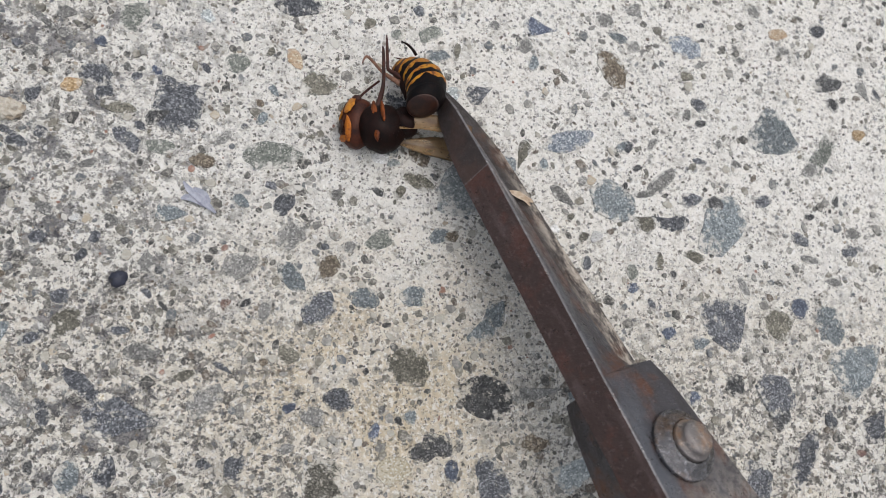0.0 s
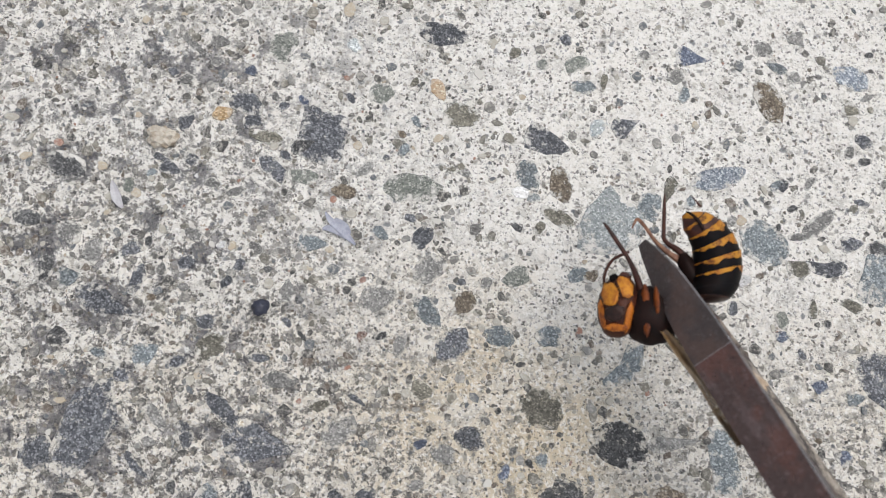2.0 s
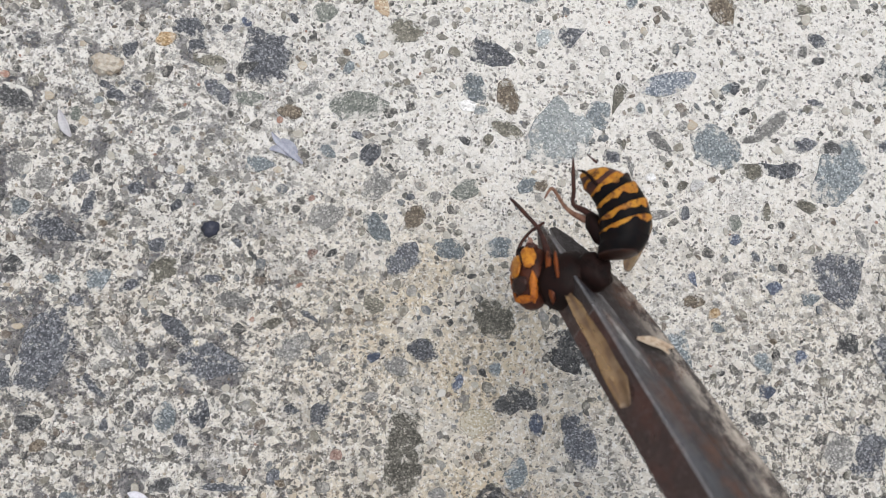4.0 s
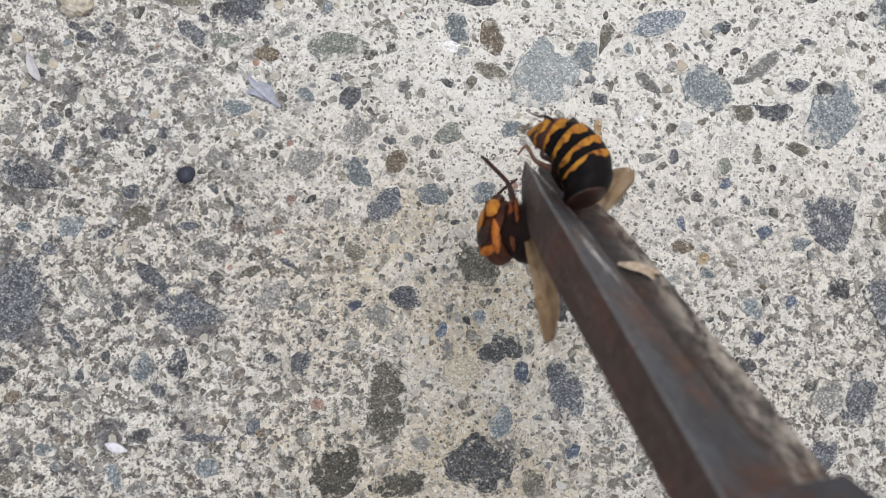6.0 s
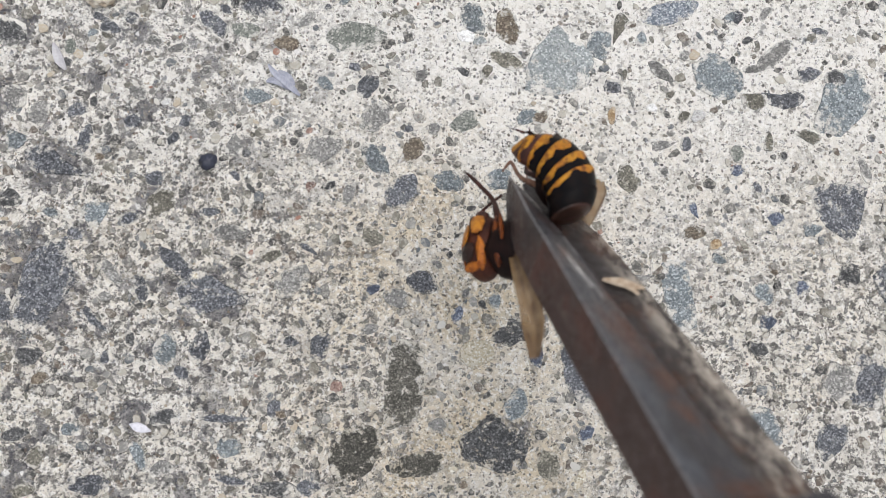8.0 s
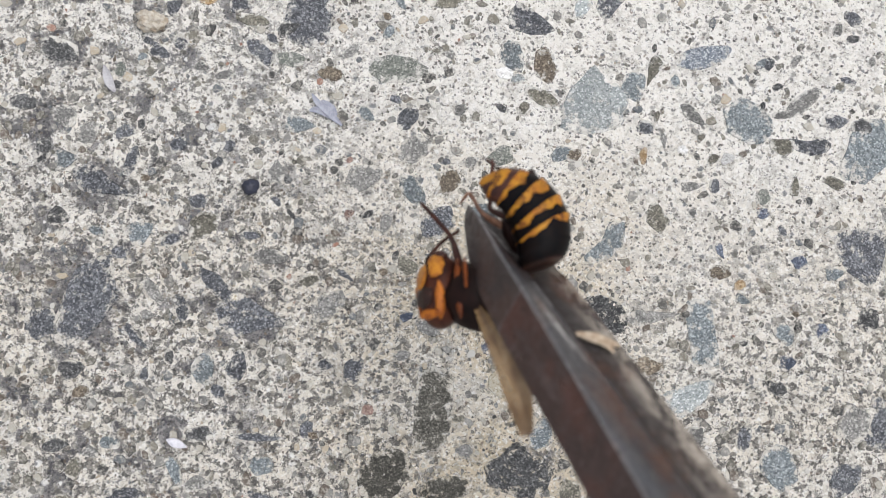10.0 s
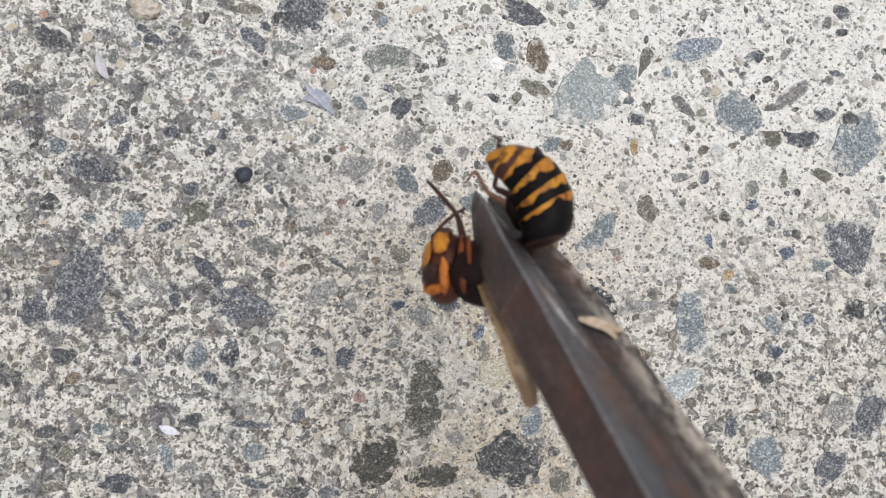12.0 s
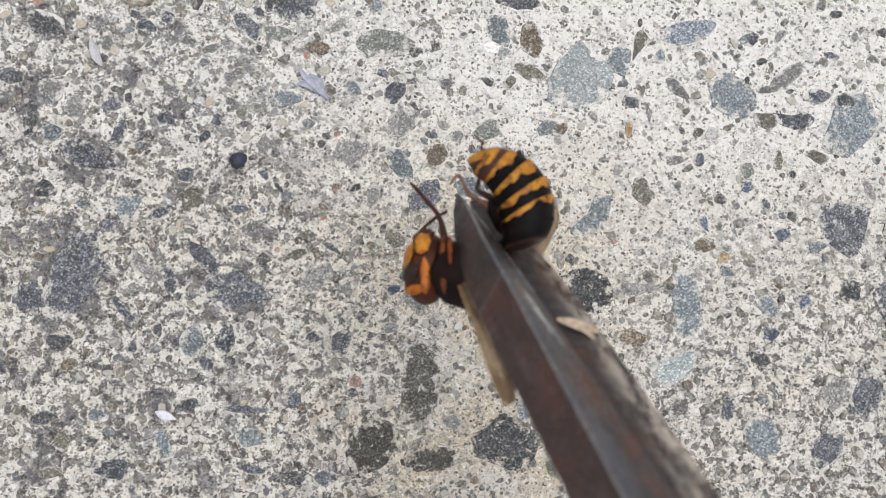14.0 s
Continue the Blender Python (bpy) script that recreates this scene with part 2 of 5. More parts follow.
STONE_TONES = {
    "slate": ((0.117, 0.125, 0.133), (0.056, 0.060, 0.070), (0.26, 0.265, 0.28)),
    "char": ((0.085, 0.086, 0.085), (0.04, 0.041, 0.043), (0.19, 0.19, 0.185)),
    "navy": ((0.115, 0.135, 0.18), (0.06, 0.072, 0.11), (0.25, 0.28, 0.33)),
    "blue": ((0.205, 0.232, 0.24), (0.12, 0.14, 0.15), (0.36, 0.39, 0.395)),
    "ice": ((0.32, 0.36, 0.405), (0.17, 0.205, 0.25), (0.68, 0.71, 0.75)),
    "pale": ((0.43, 0.46, 0.45), (0.29, 0.325, 0.325), (0.64, 0.66, 0.65)),
    "green": ((0.225, 0.235, 0.21), (0.13, 0.145, 0.125), (0.37, 0.37, 0.33)),
    "olive": ((0.185, 0.175, 0.14), (0.105, 0.10, 0.08), (0.30, 0.28, 0.23)),
    "dusk": ((0.105, 0.099, 0.082), (0.050, 0.047, 0.038), (0.20, 0.19, 0.16)),
    "brown": ((0.20, 0.165, 0.125), (0.115, 0.09, 0.065), (0.34, 0.29, 0.22)),
    "grey": ((0.24, 0.235, 0.22), (0.15, 0.148, 0.14), (0.38, 0.37, 0.345)),
    "tan": ((0.52, 0.37, 0.21), (0.36, 0.23, 0.11), (0.66, 0.53, 0.36)),
    "peach": ((0.70, 0.53, 0.36), (0.58, 0.40, 0.25), (0.80, 0.68, 0.52)),
    "rust": ((0.29, 0.19, 0.155), (0.20, 0.12, 0.10), (0.42, 0.32, 0.27)),
    "white": ((0.78, 0.77, 0.74), (0.62, 0.61, 0.58), (0.90, 0.895, 0.88)),
    "cream": ((0.70, 0.63, 0.48), (0.55, 0.47, 0.32), (0.80, 0.76, 0.65)),
}


def stone_material(tone):
    """Crystalline stone flush in the concrete, with a broken film of cement creeping in from its rim."""
    mid, dark, light = (tuple(v * 0.78 for v in c) for c in STONE_TONES[tone])
    m = Nodes("stone_" + tone, rough=0.78, spec=0.35)
    info = m.tree.nodes.new("ShaderNodeObjectInfo")
    far = m.node("ShaderNodeVectorMath")
    far.operation = "LENGTH"
    flat = m.node("ShaderNodeVectorMath")
    flat.operation = "MULTIPLY"
    m.link(m.coord, flat.inputs[0])
    flat.inputs[1].default_value = (1, 1, 0)
    m.link(flat.outputs[0], far.inputs[0])
    rim = m.grade(far.outputs["Value"], 0.22, 0.52)
    # grain in true size: by the place of the piece in metres
    m.coord = m.tree.nodes.new("ShaderNodeNewGeometry").outputs["Position"]
    grain = m.noise(0.00050, 5.0, 0.72)
    patch = m.noise(0.0030, 6.0, 0.68)
    c = m.mix(m.grade(patch, 0.40, 0.60), mid, tuple(0.85 * p + 0.15 * q for p, q in zip(dark, mid)))
    c = m.mix(m.grade(m.noise(0.0013, 5.0, 0.7, (2, 8, 3)), 0.50, 0.62, 0, 0.6), c, light)
    c = m.mix(m.grade(grain, 0.52, 0.61, 0, 0.7), c, light)
    c = m.mix(m.grade(grain, 0.48, 0.40, 0, 0.75), c, dark)
    v = m.cells(0.00034)
    pick = m.tree.nodes.new("ShaderNodeSeparateColor")
    m.link(v.outputs["Color"], pick.inputs[0])
    c = m.mix(m.calc("MULTIPLY", m.calc("GREATER_THAN", pick.outputs[0], 0.87), 0.65), c, tuple(min(0.8, 1.45 * v) for v in light))
    c = m.mix(m.calc("MULTIPLY", m.calc("LESS_THAN", pick.outputs[0], 0.15), 0.7), c, tuple(v * 0.6 for v in dark))
    shade = m.tree.nodes.new("ShaderNodeHueSaturation")
    m.link(c, shade.inputs["Color"])
    m.link(m.grade(info.outputs["Random"], 0.0, 1.0, 0.78, 1.22), shade.inputs["Value"])
    creep = m.calc("ADD", m.noise(0.0021, 7.0, 0.75, (7, 3, 1)), m.calc("MULTIPLY", rim, 0.13))
    film = m.grade(creep, 0.565, 0.665, 0, 0.90 if tone not in ("white", "tan", "peach", "cream") else 0.35)
    c = m.mix(film, shade.outputs["Color"], m.mix(0.35, cement_colour(m), (0.40, 0.38, 0.34)))
    return m.done(c, m.calc("ADD", m.calc("MULTIPLY", grain, 0.6), m.calc("MULTIPLY", film, 0.4)), 0.0005, 0.8)


def grit_material():
    m = Nodes("grit", rough=0.8, spec=0.35)
    geo = m.tree.nodes.new("ShaderNodeNewGeometry")
    isle = geo.outputs["Random Per Island"]
    c = m.ramp(isle, [(0.0, (0.04, 0.04, 0.04)), (0.11, (0.085, 0.082, 0.075)), (0.25, (0.13, 0.122, 0.10)), (0.36, (0.105, 0.118, 0.13)), (0.46, (0.19, 0.175, 0.14)),
                      (0.55, (0.15, 0.145, 0.135)), (0.63, (0.42, 0.395, 0.335)), (0.73, (0.115, 0.09, 0.07)), (0.84, (0.23, 0.225, 0.21)), (0.945, (0.60, 0.58, 0.53)), (0.965, (0.46, 0.39, 0.29)), (0.992, (0.33, 0.17, 0.12))], "CONSTANT")
    m.coord = geo.outputs["Position"]
    c = m.mix(m.grade(m.noise(0.0010, 6.0, 0.75), 0.44, 0.64, 0.03, 0.65), m.mix(1.0, c, (0.8, 0.8, 0.8), "MULTIPLY"), (0.50, 0.475, 0.42))
    return m.done(c, m.noise(0.0006, 4.0), 0.0002, 0.5)


def steel_material(name, rust, dark, sheen, rough=0.42, metal=0.75, smear=None, shank=None, ridge_sheen=None):
    """Old forged steel: dark scale, brown rust, rubbed lighter streaks along the blade."""
    m = Nodes(name, rough=rough, metal=metal, spec=0.3)
    streak = m.noise(0.004, 5.0, 0.6, stretch=(0.25, 1, 1))
    blot = m.noise(0.009, 6.0, 0.66, (2, 5, 1))
    fine = m.noise(0.0006, 5.0, 0.7)
    c = m.mix(m.grade(blot, 0.47, 0.64), dark, rust)
    c = m.mix(m.grade(m.noise(0.0012, 6.0, 0.75, (6, 1, 1)), 0.54, 0.66, 0, 0.5), c, sheen)
    c = m.mix(m.grade(streak, 0.50, 0.72, 0, 0.6), c, sheen)
    c = m.mix(m.grade(fine, 0.52, 0.75, 0, 0.4), c, (0.05, 0.042, 0.04))
    if smear:
        # pale dried smear towards the cutting edge
        edge = m.grade(m.axis("Y"), 0.0030, 0.0080)
        spots = m.grade(m.noise(0.0022, 7.0, 0.78, (1, 9, 2), (0.45, 1, 1)), 0.40, 0.62, 0.0, 0.95)
        c = m.mix(m.calc("MULTIPLY", edge, spots), c, smear)
    if shank:
        # the shank is rubbed paler from the pivot on
        rubbed = m.calc("MULTIPLY", m.grade(m.axis("X"), 0.006, -0.016), m.grade(m.noise(0.0016, 7.0, 0.76, (3, 2, 8)), 0.36, 0.62, 0.1, 0.9))
        c = m.mix(rubbed, c, shank)
    if ridge_sheen:
        # bluish reflected sheen painted into the colour, stronger towards the ridge and in patches
        sheen_mask = m.calc("MULTIPLY", m.grade(m.axis("Y"), 0.0005, 0.0062, 0.25, 1.0), m.grade(m.noise(0.0045, 7.0, 0.7, (8, 3, 5), (0.35, 1, 1)), 0.40, 0.60, 0.05, 0.9))
        c = m.mix(sheen_mask, c, ridge_sheen)
        # pale scratches running along the blade
        x, y = m.axis("X"), m.axis("Y")
        for middle, wide, start, end in ((0.0019, 0.0006, 0.0585, 0.0685), (0.0027, 0.0003, 0.061, 0.071), (0.0011, 0.00018, 0.056, 0.063)):
            off = m.calc("ABSOLUTE", m.calc("SUBTRACT", m.calc("SUBTRACT", y, middle), m.calc("MULTIPLY", m.calc("SUBTRACT", m.noise(0.004, 3.0), 0.5), 0.0008)))
            along = m.calc("MULTIPLY", m.grade(x, start, start + 0.002), m.grade(x, end, end - 0.003))
            c = m.mix(m.calc("MULTIPLY", m.calc("MULTIPLY", m.grade(off, wide, wide * 0.3), along), m.grade(m.noise(0.0012, 5.0, 0.7, (2, 2, 9)), 0.36, 0.56, 0.1, 0.9)), c, (0.66, 0.64, 0.62))
    pits = m.noise(0.0007, 5.0, 0.75, (7, 7, 1))
    c = m.mix(m.grade(pits, 0.61, 0.69, 0, 0.45), c, (0.26, 0.24, 0.23))
    c = m.mix(m.grade(pits, 0.40, 0.32, 0, 0.8), c, (0.022, 0.018, 0.017))
    r = m.grade(m.noise(0.0015, 5.0, 0.7, (4, 4, 4)), 0.3, 0.7, rough - 0.12, rough + 0.18)
    return m.done(c, m.calc("ADD", m.calc("MULTIPLY", pits, 0.5), m.calc("MULTIPLY", m.noise(0.003, 5.0, 0.65), 0.5)), 0.0007, 0.6, r)


def chitin_material(name, colour, dark, rough=0.48, size=0.0018, coat=0.05, spec=0.22):
    m = Nodes(name, rough=rough, spec=spec)
    c = m.mix(m.grade(m.noise(size, 5.0, 0.65), 0.38, 0.68), colour, dark)
    c = m.mix(m.grade(m.noise(0.0004, 3.0), 0.5, 0.75, 0, 0.35), c, dark)
    m.bsdf.inputs["Coat Weight"].default_value = coat
    m.bsdf.inputs["Coat Roughness"].default_value = 0.25
    return m.done(c, m.noise(0.0004, 4.0), 0.0001, 0.4)


def banded_yellow():
    """Yellow of the abdomen, blotched with orange-brown."""
    m = Nodes("amber_yellow_chitin", rough=0.5, spec=0.22)
    c = m.mix(m.grade(m.noise(0.0022, 5.0, 0.65), 0.40, 0.62), (0.43, 0.195, 0.015), (0.31, 0.105, 0.010))
    c = m.mix(m.grade(m.noise(0.0013, 5.0, 0.7, (3, 3, 3)), 0.50, 0.60, 0, 0.85), c, (0.075, 0.022, 0.008))
    c = m.mix(m.grade(m.noise(0.0004, 3.0), 0.5, 0.75, 0, 0.35), c, (0.20, 0.08, 0.012))
    return m.done(c, m.noise(0.0004, 4.0), 0.0001, 0.5)


def wing_material():
    """Brownish amber membrane, darker along its veins, clearer between them."""
    m = Nodes("wing_membrane", rough=0.38, spec=0.5)
    veins = m.noise(0.0012, 3.0, 0.5, stretch=(0.12, 1, 1))
    c = m.mix(m.grade(veins, 0.42, 0.60), (0.095, 0.050, 0.020), (0.25, 0.15, 0.062))
    c = m.mix(m.grade(m.noise(0.003, 4.0), 0.4, 0.7, 0, 0.4), c, (0.36, 0.26, 0.15))
    m.link(m.grade(veins, 0.40, 0.62, 0.92, 0.62), m.bsdf.inputs["Alpha"])
    return m.done(c, veins, 0.0003, 0.6)


def plain_material(name, light, dark, rough=0.7, size=0.002):
    m = Nodes(name, rough=rough)
    c = m.mix(m.grade(m.noise(size, 5.0, 0.65), 0.35, 0.68), light, dark)
    return m.done(c, m.noise(size * 0.4, 4.0), 0.0002, 0.5)


CONCRETE = ground_material()
GRIT = grit_material()
STONES = {tone: stone_material(tone) for tone in STONE_TONES}
STEEL_SIDE = steel_material("rusty_steel_side", (0.130, 0.068, 0.058), (0.086, 0.060, 0.056), (0.205, 0.156, 0.152), 0.36, 0.8)
STEEL_TIP = steel_material("ground_steel_tip", (0.092, 0.062, 0.054), (0.064, 0.052, 0.050), (0.125, 0.106, 0.104), 0.44, 0.6)
STEEL_FACE = steel_material("scaled_steel_face", (0.115, 0.052, 0.032), (0.058, 0.053, 0.056), (0.125, 0.121, 0.131), 0.36, 0.7, shank=(0.27, 0.24, 0.215), ridge_sheen=(0.105, 0.110, 0.124))
STEEL_BACK = steel_material("worn_steel_face", (0.085, 0.042, 0.028), (0.045, 0.038, 0.036), (0.110, 0.098, 0.096), 0.44, 0.55, smear=(0.50, 0.44, 0.37))
STEEL_BRIGHT = steel_material("rubbed_steel_edge", (0.19, 0.16, 0.15), (0.145, 0.14, 0.142), (0.36, 0.355, 0.37), 0.34, 0.8)
STEEL_RUST = steel_material("rust_scale", (0.17, 0.070, 0.030), (0.070, 0.036, 0.024), (0.115, 0.060, 0.036), 0.7, 0.15)
STEEL_BOLT = steel_material("rubbed_bolt_steel", (0.26, 0.155, 0.09), (0.17, 0.155, 0.15), (0.52, 0.47, 0.42), 0.36, 0.75)
STEEL_NUT = steel_material("polished_steel_washer", (0.13, 0.088, 0.062), (0.11, 0.108, 0.112), (0.44, 0.435, 0.47), 0.20, 0.9)
FLAKE = plain_material("bare_wood_splinter", (0.50, 0.41, 0.31), (0.30, 0.21, 0.135), 0.75, 0.001)
BLACK = chitin_material("black_brown_chitin", (0.0035, 0.0035, 0.004), (0.008, 0.005, 0.0045), 0.45, 0.0018, 0.0, 0.06)
YELLOW = banded_yellow()
ORANGE = chitin_material("orange_chitin", (0.44, 0.135, 0.011), (0.17, 0.040, 0.008), size=0.0014)
FACE = chitin_material("amber_face_chitin", (0.48, 0.195, 0.016), (0.25, 0.065, 0.010), 0.42, 0.0016, 0.1)
MAROON = chitin_material("red_brown_chitin", (0.058, 0.018, 0.011), (0.022, 0.009, 0.007))
HEAD = chitin_material("orange_brown_chitin", (0.066, 0.018, 0.008), (0.016, 0.006, 0.005), size=0.0030, spec=0.15)
RUSSET = chitin_material("russet_chitin", (0.20, 0.050, 0.010), (0.030, 0.010, 0.007), spec=0.15)
LEG = chitin_material("pale_brown_leg", (0.26, 0.135, 0.085), (0.12, 0.055, 0.035))
BASE = chitin_material("dark_red_brown_chitin", (0.014, 0.0062, 0.005), (0.007, 0.0045, 0.004), 0.6, spec=0.06)
EYE = chitin_material("dark_eye", (0.016, 0.008, 0.006), (0.035, 0.013, 0.008), 0.3)
WING = wing_material()


# ---- mesh helpers ----
def link(name, bm, materials, parent=None, label="", smooth=True):
    me = bpy.data.meshes.new(name)
    bm.normal_update()
    bm.to_mesh(me)
    bm.free()
    for mat in materials if isinstance(materials, (list, tuple)) else [materials]:
        me.materials.append(mat)
    for p in me.polygons:
        p.use_smooth = smooth
    ob = new(name, me)
    ob.parent = parent
    return tagged(ob, label)


def part(name, bm, material, parent, label="", smooth=True):
    return link(name, bm, material, parent, label, smooth)


def ellipsoid(bm, centre, axes, rough=0.0, seg=20, rings=12, mat=0):
    """A slightly uneven ellipsoid; axes are three half-axis vectors."""
    rows = []
    for i in range(rings + 1):
        th = math.pi * i / rings
        row = []
        for j in range(seg if 0 < i < rings else 1):
            ph = 2 * math.pi * j / seg
            d = Vector((math.sin(th) * math.cos(ph), math.sin(th) * math.sin(ph), math.cos(th)))
            k = 1 + rough * noise.noise(d * 2.3 + Vector(centre) * 400)
            row.append(bm.verts.new(Vector(centre) + (axes[0] * d.x + axes[1] * d.y + axes[2] * d.z) * k))
        rows.append(row)
    for a, b in zip(rows, rows[1:]):
        for j in range(seg):
            quad = [a[j % len(a)], b[j % len(b)], b[(j + 1) % len(b)], a[(j + 1) % len(a)]]
            quad = [v for n, v in enumerate(quad) if v not in quad[:n]]
            bm.faces.new(quad).material_index = mat
    return bm


def curve_point(points, s):
    """Catmull-Rom through points, s from 0 to 1; works on tuples of any length."""
    n = len(points) - 1
    x = min(max(s, 0.0), 1.0) * n
    i = min(int(x), n - 1)
    u = x - i
    p = [points[min(max(k, 0), n)] for k in (i - 1, i, i + 1, i + 2)]
    return tuple(0.5 * (2 * b + (c - a) * u + (2 * a - 5 * b + 4 * c - d) * u * u + (3 * b - a - 3 * c + d) * u ** 3) for a, b, c, d in zip(*p))


def frame_at(points, s):
    a, b = (Vector(curve_point(points, t)[:3]) for t in (max(s - 0.02, 0), min(s + 0.02, 1)))
    along = (b - a).normalized()
    side = along.cross(Vector((0.31, 0.22, 0.92))).normalized()
    return along, side, along.cross(side)


def tube(bm, points, seg=8, steps=18):
    """A round tapering limb through (x, y, z, radius), closed at both ends."""
    rings = []
    for i in range(steps + 1):
        s = i / steps
        x, y, z, r = curve_point(points, s)
        _, a, b = frame_at(points, s)
        rings.append([bm.verts.new(Vector((x, y, z)) + (a * math.cos(t) + b * math.sin(t)) * r) for t in (2 * math.pi * j / seg for j in range(seg))])
    for a, b in zip(rings, rings[1:]):
        for j in range(seg):
            bm.faces.new((a[j], a[(j + 1) % seg], b[(j + 1) % seg], b[j]))
    bm.faces.new(rings[0][::-1])
    bm.faces.new(rings[-1])
    return bm


def mm(points):
    return [tuple(v * MM for v in p) for p in points]


# ---- ground ----
def lift(x, y):
    """Unevenness of the slab, in metres."""
    return 0.00035 * noise.noise(Vector((x * 38, y * 38, 0.3))) + 0.00012 * noise.noise(Vector((x * 190, y * 190, 4.1)))


def worn(x, y):
    """How rough the slab is: washed smooth on one side, pitted towards the near and the far left."""
    near = min(1.0, max(0.0, (0.062 - y) / 0.055))
    left = min(1.0, max(0.0, (0.030 - x) / 0.070))
    return 0.35 + 0.65 * max(near, 0.8 * left)


def relief(x, y):
    """Surface of the worn cement paste, in metres: lumps, and pits where grains have come out."""
    edge = min(1.0, max(0.0, min(x + 0.108, 0.182 - x, y + 0.058, 0.132 - y) / 0.006))
    p = Vector((x, y, 0.0))
    lumps = 0.00016 * noise.noise(p * 420) + 0.00012 * noise.noise(p * 900 + Vector((3, 1, 7))) + 0.00008 * noise.noise(p * 1900)
    pit = max(0.0, noise.noise(p * 560 + Vector((9, 4, 2))) - 0.24) * 0.0016
    return lift(x, y) + edge * (worn(x, y) * (lumps - pit) - 0.00010)


def ground():
    """One sheet: fine under the camera, then out to the horizon."""
    xs = [-60, -6, -0.8, -0.2] + [-0.11 + 0.0006 * i for i in range(491)] + [0.28, 0.9, 6, 60]
    ys = [-60, -6, -0.8, -0.15] + [-0.06 + 0.0006 * i for i in range(324)] + [0.22, 0.9, 6, 60]
    verts = [(x, y, relief(x, y) if -0.11 < x < 0.184 and -0.06 < y < 0.134 else 0) for y in ys for x in xs]
    n = len(xs)
    faces = [(j * n + i, j * n + i + 1, (j + 1) * n + i + 1, (j + 1) * n + i) for j in range(len(ys) - 1) for i in range(n - 1)]
    me = bpy.data.meshes.new("ground")
    me.from_pydata(verts, [], faces)
    me.materials.append(CONCRETE)
    me.polygons.foreach_set("use_smooth", [True] * len(faces))
    return tagged(new("ground", me), "weathered exposed-aggregate concrete slab with worn pale cement", "concrete ground", kind="structure")


GROUND = ground()
STONE_MESHES = {}


def stone_corners(shape, rng):
    """Corners of a stone's outline: block, wedge, lens, kidney, angular chip or rounded pebble."""
    def j(k):
        return rng.uniform(-k, k)
    if shape == "r":
        return [Vector((sx * (0.5 + j(0.10)), sy * (0.5 + j(0.12)))) for sx, sy in ((1, 1), (-1, 1), (-1, -1), (1, -1))]
    if shape == "w":
        return [Vector(p) for p in ((0.5, j(0.08)), (0.05, 0.36 + j(0.05)), (-0.46, 0.5), (-0.5, j(0.2)), (-0.42, -0.5), (0.1, -0.34 + j(0.05)))]
    if shape == "l":
        return [Vector(p) for p in ((0.5, 0.05 + j(0.06)), (0.2 + j(0.06), 0.40), (-0.25, 0.45 + j(0.05)), (-0.5, j(0.08)), (-0.2, -0.42), (0.25 + j(0.06), -0.40))]
    if shape == "k":
        return [Vector(p) for p in ((0.5, 0.35), (0.25, 0.5), (0.0, 0.12), (-0.30, 0.02), (-0.5, 0.0), (-0.48, -0.35), (-0.2, -0.5), (0.2, -0.42), (0.45, -0.05))]
    if shape == "t":
        return [Vector(p) for p in ((0.5, 0.06 + j(0.06)), (0.16, 0.16 + j(0.05)), (-0.10, 0.38), (-0.34, 0.5), (-0.5, 0.1 + j(0.1)), (-0.44, -0.36), (-0.2, -0.5), (0.06, -0.22 + j(0.05)))]
    corners = 5 if shape == "a" else rng.choice((5, 6, 7))
    turn = rng.uniform(0, 6.28)
    out = []
    for k in range(corners):
        a = turn + (k + j(0.28)) * 2 * math.pi / corners
        r = rng.uniform(0.36, 0.58)
        q = Vector((math.cos(a), math.sin(a))) * r
        out.append(q)
    return out


def stone_mesh(shape, variant, tone):
    """A flat embedded stone, 1 x 1 across and 1 high, with an irregular worn outline."""
    key = (shape, variant, tone)
    if key in STONE_MESHES:
        return STONE_MESHES[key]
    rng = random.Random(f"{shape}{variant}")
    corners = stone_corners(shape, rng)
    n = 20
    lengths = [(b - a).length for a, b in zip(corners, corners[1:] + corners[:1])]
    rim = []
    for i in range(n):
        s, k = i / n * sum(lengths), 0
        while s > lengths[k]:
            s -= lengths[k]
            k += 1
        rim.append(corners[k].lerp(corners[(k + 1) % len(corners)], s / lengths[k]))
    # worn corners, then a chipped edge
    soft = 0.20 if shape in "rwa" else 0.32
    rim = [rim[i] * (1 - soft) + (rim[i - 1] + rim[(i + 1) % n]) * 0.5 * soft for i in range(n)]
    rim = [q * (1 + rng.uniform(-0.06, 0.05)) for q in rim]
    lox, hix = min(q.x for q in rim), max(q.x for q in rim)
    loy, hiy = min(q.y for q in rim), max(q.y for q in rim)
    rim = [Vector(((q.x - lox) / (hix - lox) - 0.5, (q.y - loy) / (hiy - loy) - 0.5)) for q in rim]
    bm = bmesh.new()
    foot = [bm.verts.new((q.x * 1.04, q.y * 1.04, -5.0)) for q in rim]
    top = [bm.verts.new((q.x * 0.95, q.y * 0.95, 0.45 + rng.uniform(-0.55, 0.25))) for q in rim]
    hub = bm.verts.new((0, 0, 1.05))
    for i in range(n):
        j = (i + 1) % n
        bm.faces.new((foot[i], foot[j], top[j], top[i]))
        bm.faces.new((top[i], top[j], hub))
    me = bpy.data.meshes.new("stone")
    bm.normal_update()
    bm.to_mesh(me)
    bm.free()
    me.materials.append(STONES[tone])
    for p in me.polygons:
        p.use_smooth = False
    STONE_MESHES[key] = me
    return me


PLACED = []


